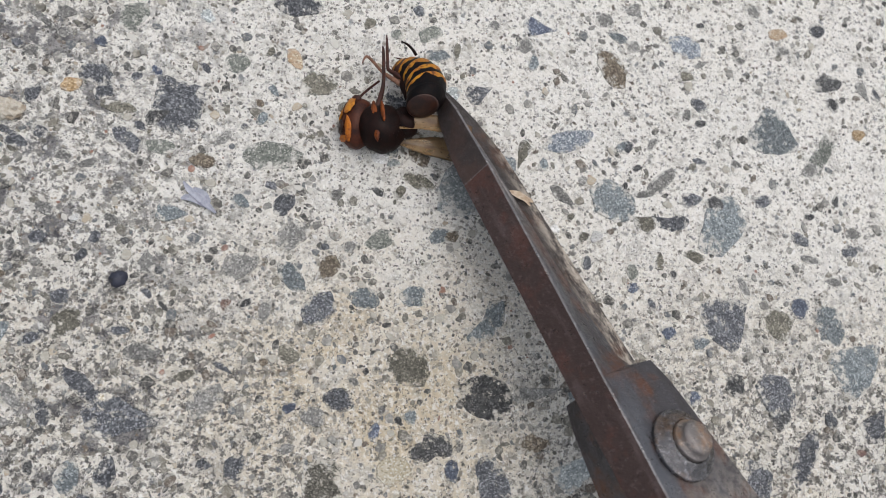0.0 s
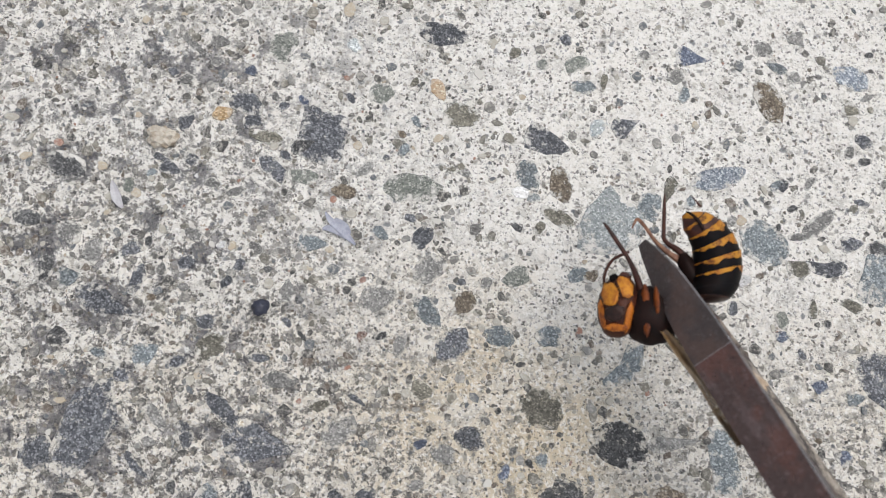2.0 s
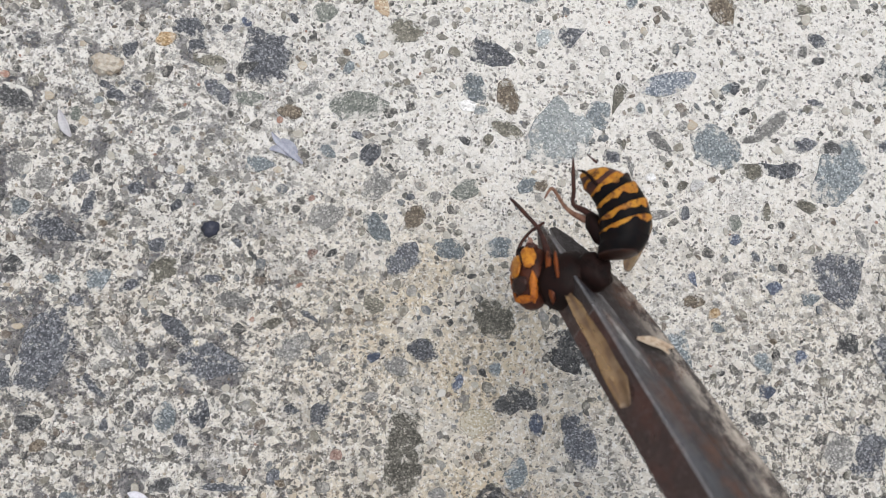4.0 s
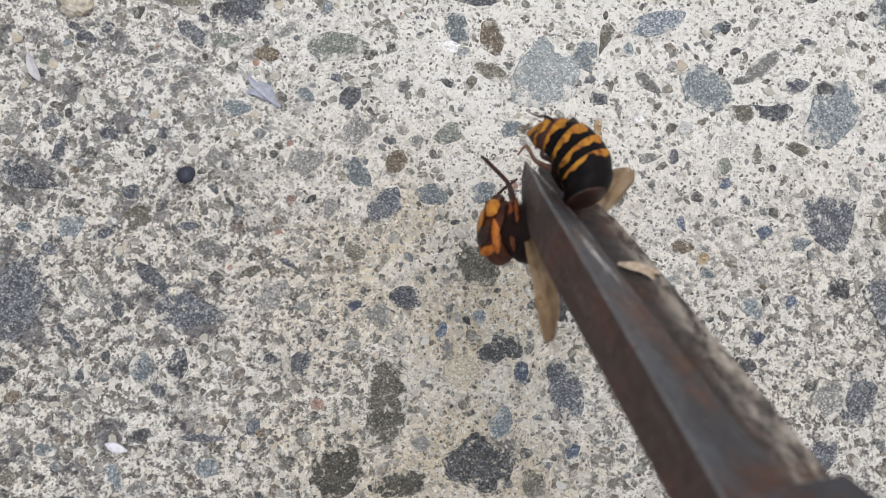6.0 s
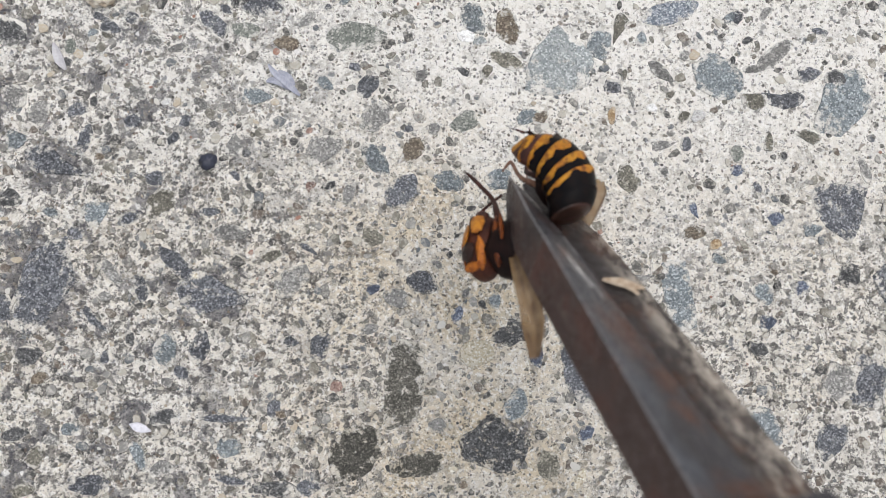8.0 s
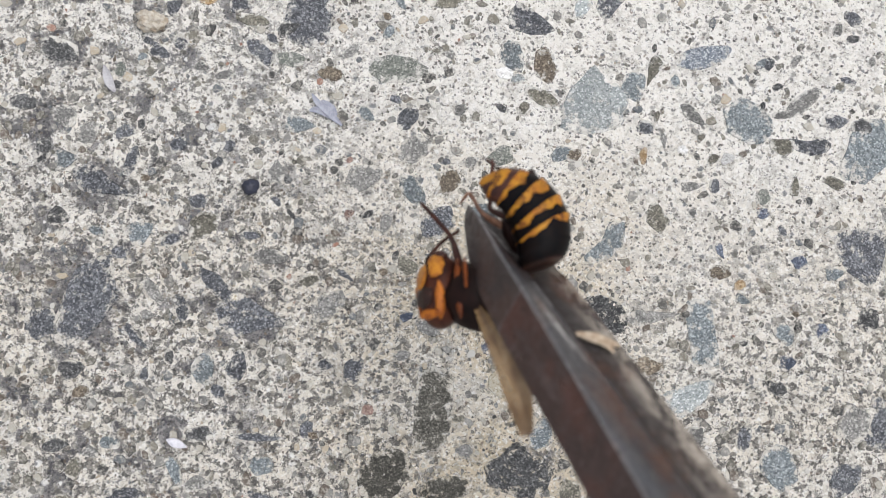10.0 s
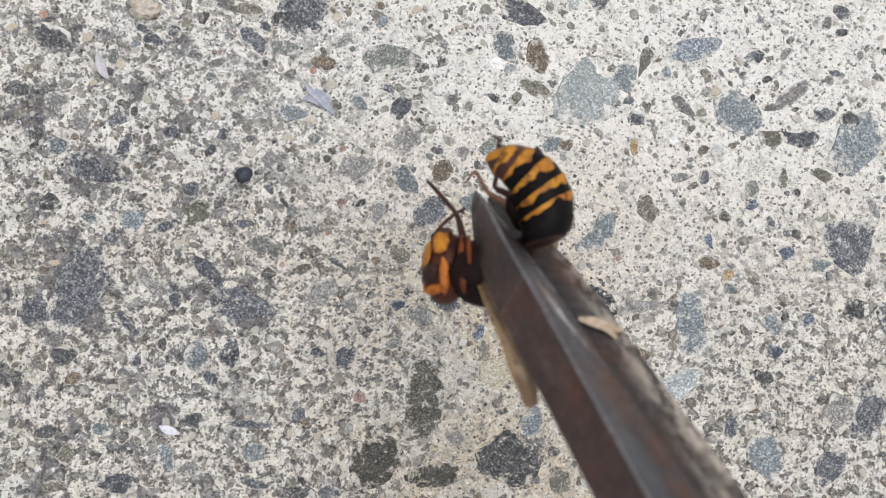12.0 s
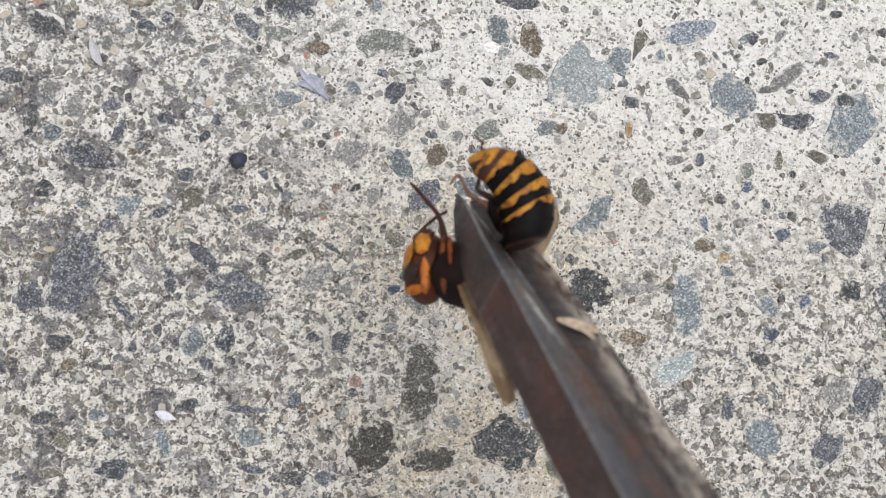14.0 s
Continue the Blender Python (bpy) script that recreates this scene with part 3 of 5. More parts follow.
def stone(x, y, long, wide, turn, tone, shape="b"):
    """A stone of the aggregate: centre, length and width in millimetres, turn in degrees."""
    x, y, long, wide = x * MM, y * MM, long * MM, wide * MM
    rng = random.Random(f"{x:.4f} {y:.4f}")
    ob = new("stone", stone_mesh(shape, rng.randrange(9), tone))
    ob.parent = GROUND
    proud = rng.uniform(0.00004, 0.00010) + 0.003 * wide
    ob.matrix_basis = Matrix.LocRotScale((x, y, lift(x, y) + 0.00008), Euler((radians(rng.uniform(-1, 1)), radians(rng.uniform(-1, 1)), radians(turn))), (long * 1.05, wide * 1.05, proud))
    PLACED.append((x, y, 0.5 * math.sqrt(long * wide), long, wide, radians(turn)))


def free_of_stones(x, y, r):
    for px, py, _, long, wide, turn in PLACED:
        dx, dy = x - px, y - py
        if abs(dx) + abs(dy) > long + wide + 2 * r:
            continue
        u = dx * math.cos(turn) + dy * math.sin(turn)
        v = -dx * math.sin(turn) + dy * math.cos(turn)
        if (u / (long * 0.5 + r * 0.8)) ** 2 + (v / (wide * 0.5 + r * 0.8)) ** 2 < 1:
            return False
    return True


def scatter(name, label, count, sizes, seed, power=1.0):
    """Countless small grains, joined: low irregular domes pressed into the cement."""
    rng = random.Random(seed)
    verts, faces = [], []
    made = tries = 0
    while made < count and tries < count * 3:
        tries += 1
        x, y = rng.uniform(-0.104, 0.176), rng.uniform(-0.054, 0.128)
        crowd = 0.38 + 0.45 * min(1.0, max(0.0, (0.05 - x) / 0.1)) + 0.38 * min(1.0, max(0.0, (0.045 - y) / 0.06)) + 0.5 * noise.noise(Vector((x * 60, y * 60, 9.0)))
        if rng.random() > crowd:
            continue
        r = 0.5 * MM * (sizes[0] + (sizes[1] - sizes[0]) * rng.random() ** power)
        if not free_of_stones(x, y, r * 0.5):
            continue
        made += 1
        n = rng.choice((6, 7, 8, 9))
        turn, stretch = rng.uniform(0, 6.28), rng.uniform(0.45, 1.0)
        ct, st = math.cos(turn), math.sin(turn)
        z = relief(x, y)
        base = len(verts)
        ring = []
        for k in range(n):
            a = 2 * math.pi * (k + rng.uniform(-0.3, 0.3)) / n
            q = r * rng.uniform(0.74, 1.14)
            u, v = q * math.cos(a), q * math.sin(a) * stretch
            ring.append((x + u * ct - v * st, y + u * st + v * ct))
        h = 0.00003 + r * rng.uniform(0.03, 0.22)
        verts += [(a, b, z - 0.0005) for a, b in ring]
        verts += [(x + (a - x) * 0.82, y + (b - y) * 0.82, z + h) for a, b in ring]
        verts.append((x, y, z + h * 1.2))
        for k in range(n):
            m = (k + 1) % n
            faces.append((base + k, base + m, base + n + m, base + n + k))
            faces.append((base + n + k, base + n + m, base + 2 * n))
    me = bpy.data.meshes.new(name)
    me.from_pydata(verts, [], faces)
    me.materials.append(GRIT)
    ob = new(name, me)
    ob.parent = GROUND
    return tagged(ob, label, kind="stuff")


# ---- small loose things on the slab ----
def loose_pebble():
    bm = bmesh.new()
    ellipsoid(bm, (0, 0, 0.0013), (Vector((0.0018, 0.0004, 0)), Vector((-0.0003, 0.0017, 0)), Vector((0.0001, 0, 0.0014))), 0.25, 20, 12)
    ob = link("pebble", bm, plain_material("blue_black_pebble", (0.030, 0.034, 0.055), (0.018, 0.019, 0.026), 0.45, 0.0015))
    ob.location = (-0.0287, 0.0328, relief(-0.0287, 0.0328))
    tagged(ob, "rounded blue-black pebble lying loose on concrete", "pebble")


def sheet(bm, spine, widths, normal, thick, waves=0.0, steps=14, across=6):
    """A thin leaf-like body round a spine, with a fold along it."""
    layers = []
    for sgn in (1, -1):
        rows = []
        for i in range(steps + 1):
            s = i / steps
            p = Vector(curve_point(spine, s))
            a, b = (Vector(curve_point(spine, t)) for t in (max(s - 0.03, 0), min(s + 0.03, 1)))
            side = (b - a).cross(Vector(normal)).normalized()
            up = side.cross(b - a).normalized()
            w = curve_point([(q,) for q in widths], s)[0]
            row = []
            for j in range(across + 1):
                u = 2 * j / across - 1
                bend = waves * (abs(u) - 0.4 + 0.5 * noise.noise(Vector((s * 5, u * 3, sgn * 0))))
                edge = thick * (1 - 0.8 * u * u)
                row.append(bm.verts.new(p + side * w * u + up * (bend + sgn * edge)))
            rows.append(row)
        layers.append(rows)
    for rows, flip in ((layers[0], False), (layers[1], True)):
        for a, b in zip(rows, rows[1:]):
            for j in range(across):
                q = (a[j], a[j + 1], b[j + 1], b[j])
                bm.faces.new(q[::-1] if flip else q)
    top, low = layers
    border = [r[0] for r in top], [r[0] for r in low], [r[-1] for r in top], [r[-1] for r in low]
    for a, b in ((border[0], border[1]), (border[2], border[3])):
        for i in range(steps):
            bm.faces.new((a[i], a[i + 1], b[i + 1], b[i]))
    for k in (0, -1):
        for j in range(across):
            bm.faces.new((top[k][j], top[k][j + 1], low[k][j + 1], low[k][j]))
    return bm


def dried_petal():
    mat = plain_material("dried_lavender_petal", (0.36, 0.37, 0.42), (0.25, 0.26, 0.31), 0.6, 0.0012)
    root = tagged(new("petal"), "dried greyish lavender petal with folded lobes on concrete", "petal")
    root.scale = (0.86, 0.86, 0.86)
    root.location = (-0.0135, 0.0506, relief(-0.0135, 0.0506) + 0.0004)
    lobes = (
        ([(-3.6, 4.3, 0.5), (-2.2, 2.2, 0.7), (0.2, 0.2, 0.9), (2.4, -1.8, 0.8), (4.4, -3.6, 0.2)], [0.2, 0.75, 0.9, 0.8, 0.25], 0.35),
        ([(-4.0, -0.2, 0.2), (-2.6, 0.2, 0.5), (-0.6, -0.4, 0.7), (1.4, -1.6, 0.5), (2.6, -2.6, 0.2)], [0.3, 0.8, 0.9, 0.6, 0.2], 0.3),
        ([(-1.2, 2.6, 0.3), (0.4, 1.8, 0.6), (1.8, 0.6, 0.7), (3.0, -1.0, 0.4)], [0.25, 0.7, 0.8, 0.3], 0.25),
    )
    for spine, widths, wave in lobes:
        bm = sheet(bmesh.new(), mm(spine), [w * MM for w in widths], (0, 0, 1), 0.00008, wave * MM)
        part("lobe", bm, mat, root)


def pale_seed():
    bm = sheet(bmesh.new(), mm([(-2.1, 0.7, 0.3), (-0.8, 0.3, 0.8), (0.8, -0.2, 0.8), (2.1, -0.7, 0.3)]), [0.0002, 0.0009, 0.0008, 0.0002], (0, 0, 1), 0.0004)
    ob = link("seed_husk", bm, plain_material("white_husk", (0.66, 0.65, 0.69), (0.50, 0.49, 0.53), 0.55, 0.001))
    ob.location = (-0.0408, -0.0226, relief(-0.0408, -0.0226) + 0.0001)
    tagged(ob, "small white seed husk lying on concrete", "seed husk")


def pale_sliver():
    bm = sheet(bmesh.new(), mm([(-1.3, 3.0, 0.2), (-0.6, 1.2, 0.5), (0.3, -1.0, 0.5), (1.6, -2.9, 0.2)]), [0.0002, 0.0008, 0.0010, 0.0003], (0, 0, 1), 0.0001, 0.0003)
    ob = link("sliver", bm, plain_material("pale_grey_sliver", (0.46, 0.45, 0.46), (0.36, 0.35, 0.36), 0.6, 0.001))
    ob.location = (-0.0612, 0.0555, relief(-0.0612, 0.0555) + 0.0001)
    tagged(ob, "pale grey dry sliver of husk on concrete", "husk sliver")


def raised_rock():
    bm = bmesh.new()
    ellipsoid(bm, (0, 0, 0.0010), (Vector((0.0030, -0.0005, 0)), Vector((0.0005, 0.0023, 0)), Vector((0, 0, 0.0020))), 0.45, 24, 14)
    ob = link("rock_chip", bm, plain_material("pale_rock", (0.50, 0.46, 0.39), (0.27, 0.22, 0.16), 0.85, 0.0018), smooth=False)
    ob.location = (-0.0528, 0.0686, relief(-0.0528, 0.0686))
    tagged(ob, "pale angular rock chip bedded proud in concrete", "rock chip")


def black_fibre():
    bm = tube(bmesh.new(), mm([(-1.0, 1.4, 0.25, 0.07), (0.3, 1.7, 0.4, 0.09), (1.0, 1.5, 0.4, 0.09), (0.7, 0.2, 0.4, 0.09), (0.3, -1.9, 0.25, 0.06)]), 6, 20)
    ob = link("fibre", bm, plain_material("black_fibre", (0.02, 0.02, 0.02), (0.035, 0.03, 0.03), 0.6))
    ob.location = (0.1161, 0.0240, relief(0.1161, 0.0240))
    tagged(ob, "short bent black fibre lying on concrete", "fibre")


loose_pebble()
dried_petal()
pale_seed()
pale_sliver()
raised_rock()
black_fibre()

# ---- snips ----
#   x, spine y, spine slant, edge y, spine height, edge height (mm)
STATIONS = (
    (93.6, 0.7, 0.15, -0.3, 1.9, 0.6), (91.0, 1.7, 0.5, -0.5, 3.3, 1.0), (85.0, 3.3, 1.2, -0.7, 5.6, 1.8), (76.0, 5.0, 1.6, -0.9, 7.2, 2.5), (69.0, 5.5, 1.75, -1.0, 7.6, 2.8),
    (68.82, 5.5, 1.75, -1.0, 7.6, 2.8), (50.0, 6.6, 1.75, -1.1, 7.7, 3.3), (32.0, 7.6, 1.75, -1.2, 7.7, 4.0), (22.0, 8.2, 1.75, -1.3, 7.7, 5.0), (19.3, 8.35, 1.75, -1.6, 7.7, 6.2), (18.5, 8.4, 1.75, -6.9, 7.7, 6.9),
    (13.5, 8.65, 1.75, -8.3, 7.7, 7.2), (8.0, 8.95, 1.7, -9.2, 7.7, 7.3), (0.0, 9.4, 1.6, -10.5, 7.7, 7.3), (-6.0, 9.75, 1.4, -11.5, 7.7, 7.3), (-7.2, 6.4, 0.9, -11.7, 7.7, 7.3), (-10.0, 3.2, 0.7, -12.2, 7.6, 7.2),
    (-15.0, 0.4, 0.6, -13.2, 7.5, 7.1), (-24.0, -2.4, 0.6, -15.2, 7.3, 6.9), (-40.0, -5.0, 0.6, -18.0, 7.0, 6.6), (-60.0, -7.0, 0.6, -20.0, 6.8, 6.4), (-85.0, -8.5, 0.6, -21.0, 6.6, 6.2))


def blade(parent, turn):
    """One forged half: a tapering three-sided blade, the pivot boss and the shank."""
    bm = bmesh.new()
    rows = []
    for x, ys, slant, ye, top, ze in STATIONS:
        jog = 0.06 * noise.noise(Vector((x * 0.4, 1.7, 0)))
        ridge = min(0.45, 0.14 * (ys - ye))
        rub = min(0.75, 0.2 * (ys - ye)) if x > 50 else 0.3
        pts = ((ys + slant + jog, 0), (ys + slant * 0.5 + jog, top * 0.5), (ys + jog, top - 0.12), (ys - ridge + jog, top), ((ys + ye) * 0.5, (top + ze) * 0.5), (ye + rub + jog, ze + 0.5 * rub), (ye + jog, ze), (ye + jog, 0))
        rows.append([bm.verts.new(Vector((x, y, z)) * MM) for y, z in pts])
    n = 8
    for i, (a, b) in enumerate(zip(rows, rows[1:])):
        x0, x1 = STATIONS[i][0], STATIONS[i + 1][0]
        for j in range(n):
            f = bm.faces.new((a[j], b[j], b[(j + 1) % n], a[(j + 1) % n]))
            f.material_index = (1 if x1 > 67 else 0) if j < 2 else 3 if j == 2 or (j in (5, 6) and x1 > 62) else 4 if j == 7 else 2
            if i == 4 and j < 2:
                f.material_index = 3
            if i >= 14 and j < 3:
                f.material_index = 5 if i < 18 else 0
    bm.faces.new(rows[0])
    bm.faces.new(rows[-1][::-1])
    bmesh.ops.recalc_face_normals(bm, faces=bm.faces)
    ob = part("blade", bm, [STEEL_SIDE, STEEL_TIP, STEEL_FACE, STEEL_BRIGHT, STEEL_BACK, STEEL_RUST], parent, smooth=False)
    ob.matrix_basis = turn
    return ob


def lathe(bm, profile, centre, seg=36):
    """Turns (radius, height) round z."""
    rings = [[bm.verts.new(Vector(centre) + Vector((r * math.cos(a), r * math.sin(a), z))) for a in (2 * math.pi * k / seg for k in range(seg))] for r, z in profile]
    for a, b in zip(rings, rings[1:]):
        for k in range(seg):
            bm.faces.new((a[k], a[(k + 1) % seg], b[(k + 1) % seg], b[k]))
    bm.faces.new(rings[-1])
    return bm


def snips():
    root = tagged(new("snips"), "old rusty forged steel snips with a polished pivot bolt", "snips")
    blade(root, Matrix.Identity(4))
    blade(root, pose(0, 0, -0.00012, 0, 0, -1.4) @ pose(0, 0, 0, 180, 0, 0))
    washer = part("washer", lathe(bmesh.new(), mm([(7.1, 7.3), (7.2, 8.2), (7.05, 8.6), (6.6, 8.65), (6.35, 8.9), (4.9, 10.1), (4.6, 10.35), (4.35, 10.3), (4.2, 9.9)]), (0.0012, -0.0009, 0), 48), STEEL_NUT, root, "conical polished steel pivot washer")
    part("bolt", lathe(bmesh.new(), mm([(4.1, 9.5), (4.15, 10.7), (3.95, 11.0), (3.45, 11.1), (3.4, 12.1), (3.15, 12.5), (2.6, 12.7), (1.2, 12.8), (0.2, 12.75)]), (0.0012, -0.0009, 0)), STEEL_BOLT, root, "worn stepped pivot bolt head")
    bm = sheet(bmesh.new(), mm([(65.3, -3.5, 0.15), (63.7, -5.5, 0.45), (62.6, -7.0, 0.3), (61.4, -8.6, 0.2)]), [0.00035, 0.0011, 0.0009, 0.0003], (0, 0, 1), 0.0001, 0.0002)
    sheet(bm, mm([(63.2, -5.9, 0.3), (61.9, -6.6, 0.4), (60.6, -7.0, 0.2)]), [0.0004, 0.0006, 0.0002], (0, 0, 1), 0.0001, 0.0002, 8)
    part("splinter", bm, FLAKE, root, "pale splinter stuck to the blade")
    return root


SNIPS = snips()

# ---- hornet ----
GRIP = Vector((82, 0, 0)) * MM
ABDOMEN = [(77.9, -3.3, 2.7, 2.5), (79.0, -4.3, 3.8, 4.1), (81.2, -5.2, 5.2, 4.6), (83.8, -5.4, 6.5, 4.75), (86.9, -4.6, 7.9, 4.3), (89.7, -2.8, 8.5, 3.5), (91.4, -0.8, 8.4, 2.6), (92.6, 0.9, 8.0, 0.55)]
#   start, end, share that is yellow at the rear, colour of the rest
BANDS = ((0.0, 0.09, 0.0), (0.07, 0.22, 0.0), (0.20, 0.37, 0.21), (0.35, 0.49, 0.34), (0.47, 0.61, 0.40), (0.59, 0.73, 0.42), (0.71, 0.86, 0.50), (0.84, 1.0, 0.80))


def local(points):
    """Snips coordinates in mm to the hornet's own, in metres."""
    return [tuple(v * MM - g for v, g in zip(p[:3], GRIP)) + tuple(v * MM for v in p[3:]) for p in points]


def tergite(parent, start, end, yellow):
    """One ring of the abdomen: dark in front, yellow behind with a wavy border, a raised rear lip."""
    bm = bmesh.new()
    spine = local(ABDOMEN)
    chord = (Vector(spine[-2][:3]) - Vector(spine[1][:3])).normalized()
    lean = Matrix.Rotation(radians(10), 3, Vector((0, 0.6, 0.8)))
    seg, steps = 48, 14
    rings = []
    for i in range(steps + 1):
        ring = []
        for j in range(seg):
            a = 2 * math.pi * j / seg
            k = i / steps
            wave = 0.10 * math.sin(4 * a + start * 9) + 0.07 * math.sin(7 * a + start * 31) + 0.05 * math.sin(13 * a + start * 17)
            # the stripes thin out towards the belly
            belly = max(0.0, math.cos(a - radians(152)) - 0.25) / 0.75
            border = 1 - yellow * (1 - 0.7 * belly) + (wave * (1 - 0.5 * belly) if 0 < yellow < 0.8 else 0)
            border = min(border, 0.97) if yellow else 1 - yellow
            # the middle ring follows the wavy colour border
            m = steps // 2
            k = border * i / m if i <= m else border + (1 - border) * (i - m) / (steps - m)
            s = start + (end - start) * k
            x, y, z, r = curve_point(spine, s)
            along = (frame_at(spine, s)[0] * 0.45 + chord * 0.55).normalized()
            along = lean @ along
            u = along.cross(Vector((0.31, 0.22, 0.92))).normalized()
            v = along.cross(u)
            r *= 0.97 + (0.045 if yellow else 0.03) * k ** 3
            if start == 0:
                r *= math.sqrt(min(1.0, 0.06 + 1.4 * k))
            ring.append(bm.verts.new(Vector((x, y, z)) + (u * math.cos(a) + v * math.sin(a) * 0.94) * r))
        rings.append(ring)
    for i, (a, b) in enumerate(zip(rings, rings[1:])):
        for j in range(seg):
            bm.faces.new((a[j], a[(j + 1) % seg], b[(j + 1) % seg], b[j])).material_index = 1 if i >= steps // 2 and yellow > 0 else 0
    bm.faces.new(rings[0][::-1])
    bm.faces.new(rings[-1])
    return part("abdomen_segment" if start else "abdomen", bm, [MAROON if start > 0.6 else BLACK if start else EYE, YELLOW], parent)


def blob(centre, axes, rough=0.0):
    bm = bmesh.new()
    c = local([centre])[0]
    return ellipsoid(bm, c, [Vector(a) * MM for a in axes], rough)


def bristles(centres, radii, count):
    """Short fine hairs standing off rounded bodies."""
    rng = random.Random(5)
    bm = bmesh.new()
    for centre, radius in zip(local([c + (0,) for c in centres]), radii):
        for _ in range(count):
            d = Vector((rng.gauss(0, 1), rng.gauss(0, 1), rng.gauss(0, 1))).normalized()
            side = d.orthogonal().normalized() * 0.00006
            turn = d.cross(side)
            foot = Vector(centre[:3]) + d * (radius - 0.5) * MM
            tip = foot + (d + Vector((rng.gauss(0, 0.3), rng.gauss(0, 0.3), rng.gauss(0, 0.3)))) * rng.uniform(0.9, 1.7) * MM
            a, b, c, e = (bm.verts.new(p) for p in (foot + side, foot - side * 0.5 + turn * 0.87, foot - side * 0.5 - turn * 0.87, tip))
            for f in ((a, b, e), (b, c, e), (c, a, e), (a, c, b)):
                bm.faces.new(f)
    return bm


def hornet():
    root = tagged(new("hornet"), "dead curled hornet with orange head and yellow-black banded abdomen", "hornet")
    abdomen = tergite(root, *BANDS[0])
    for band in BANDS[1:]:
        tergite(abdomen, *band)
    part("thorax", blob((81.3, 3.5, -4.2), ((5.4, 1.2, 0.6), (-1.2, 5.5, -0.6), (-0.4, 0.6, 5.0)), 0.12), BASE, root, "dark brown thorax")
    part("thorax_rear", blob((79.6, 0.2, -0.9), ((3.6, 0.6, 0.5), (-0.5, 3.4, -0.6), (-0.3, 0.6, 3.2)), 0.15), BASE, root)
    part("waist", blob((84.4, -2.6, 3.7), ((3.6, 0.5, 0.9), (-0.3, 1.7, 0.3), (0.0, -0.3, 1.7)), 0.15), BASE, root)
    part("thorax_plate", blob((81.6, 7.3, -2.0), ((4.2, -1.2, 2.1), (0.2, 0.7, 0.2), (-0.5, 0.1, 0.9)), 0.1), RUSSET, root)
    part("thorax_plate", blob((82.0, 6.6, 0.6), ((2.2, -0.7, 1.0), (0.2, 0.35, 0.2), (-0.3, 0.1, 0.6)), 0.15), RUSSET, root)
    part("hair_coat", bristles(((81.3, 3.5, -4.2), (79.6, 0.2, -0.9)), (5.3, 3.4), 260), BASE, root)
    wide, fore, up = Vector((0.78, -0.34, 0.53)), Vector((0.52, 0.82, -0.25)), Vector((-0.35, 0.47, 0.81))
    head = part("head", blob((85.3, 7.8, -6.2), (wide * 5.8, up * 4.4, fore * 3.6), 0.06), HEAD, root, "red-brown and orange head")
    # the face looks along face_out; patches lie on the head at (across, up) in mm, with half-sizes and a tilt in degrees
    face_out, across, rise = Vector((-0.16, 0.74, 0.66)), Vector((-0.46, -0.71, 0.54)), Vector((0.85, -0.17, 0.50))

    def face_patch(name, x, y, half_x, half_y, thick, mat, tilt=0, deep=0.0):
        def gauge(q):
            return (q.dot(wide) / 5.8) ** 2 + (q.dot(up) / 4.4) ** 2 + (q.dot(fore) / 3.6) ** 2
        lo, hi = -1.0, 9.0
        for _ in range(30):
            mid = (lo + hi) / 2
            lo, hi = (mid, hi) if gauge(across * x + rise * y + face_out * mid) < 1 else (lo, mid)
        q = across * x + rise * y + face_out * lo
        n = (wide * (q.dot(wide) / 33.6) + up * (q.dot(up) / 19.4) + fore * (q.dot(fore) / 13.0)).normalized()
        a = (across - n * across.dot(n)).normalized()
        b = n.cross(a)
        c, d = math.cos(radians(tilt)), math.sin(radians(tilt))
        a, b = a * c + b * d, b * c - a * d
        at = Vector((85.3, 7.8, -6.2)) + q - n * deep
        return part(name, blob(tuple(at), (a * half_x, b * half_y, n * thick), 0.35), mat, head)

    face_patch("face_plate", -1.5, 1.8, 1.7, 2.4, 0.32, FACE, 18)
    face_patch("face_plate", 1.2, 3.0, 1.35, 2.2, 0.34, FACE, 10)
    face_patch("face_seam", 0.15, 2.6, 0.20, 2.1, 0.42, HEAD, 12)
    face_patch("eye", -0.9, -1.7, 1.8, 1.45, 0.5, EYE, 20)
    face_patch("cheek", -3.0, -1.7, 0.9, 2.6, 0.24, ORANGE, 14)
    face_patch("cheek", 1.6, -2.5, 0.75, 2.7, 0.26, ORANGE, -12)
    face_patch("cheek", -0.6, -4.1, 2.0, 0.8, 0.22, ORANGE, 8)
    face_patch("mandible", 1.3, 5.0, 1.1, 0.9, 0.9, MAROON, 20)
    face_patch("mandible", -0.6, 4.9, 0.9, 0.8, 0.8, BLACK, -20)

    def limb(name, points, mat, parent=root):
        return part(name, tube(bmesh.new(), local(points), 8, 22), mat, parent)

    limb("antenna", [(88.8, 9.2, -5.8, 0.30), (91.6, 7.6, -5.0, 0.30), (93.6, 4.6, -3.8, 0.30), (93.6, 1.8, -1.8, 0.26)], MAROON, head)
    front_leg = limb("leg", [(83.5, 5.6, -2.4, 0.75), (88.0, 4.9, -1.4, 0.62), (91.9, 4.2, -1.2, 0.42), (95.4, 5.2, -0.5, 0.40), (98.2, 6.2, 0.1, 0.34), (99.4, 6.6, 0.2, 0.14)], MAROON)
    limb("leg", [(84.5, -4.5, 4.0, 0.85), (88.5, -2.2, 4.6, 0.62), (91.6, -1.6, 3.7, 0.42), (94.0, -2.9, 4.2, 0.40), (97.0, -4.1, 5.8, 0.36), (99.6, -5.2, 7.1, 0.14)], MAROON)
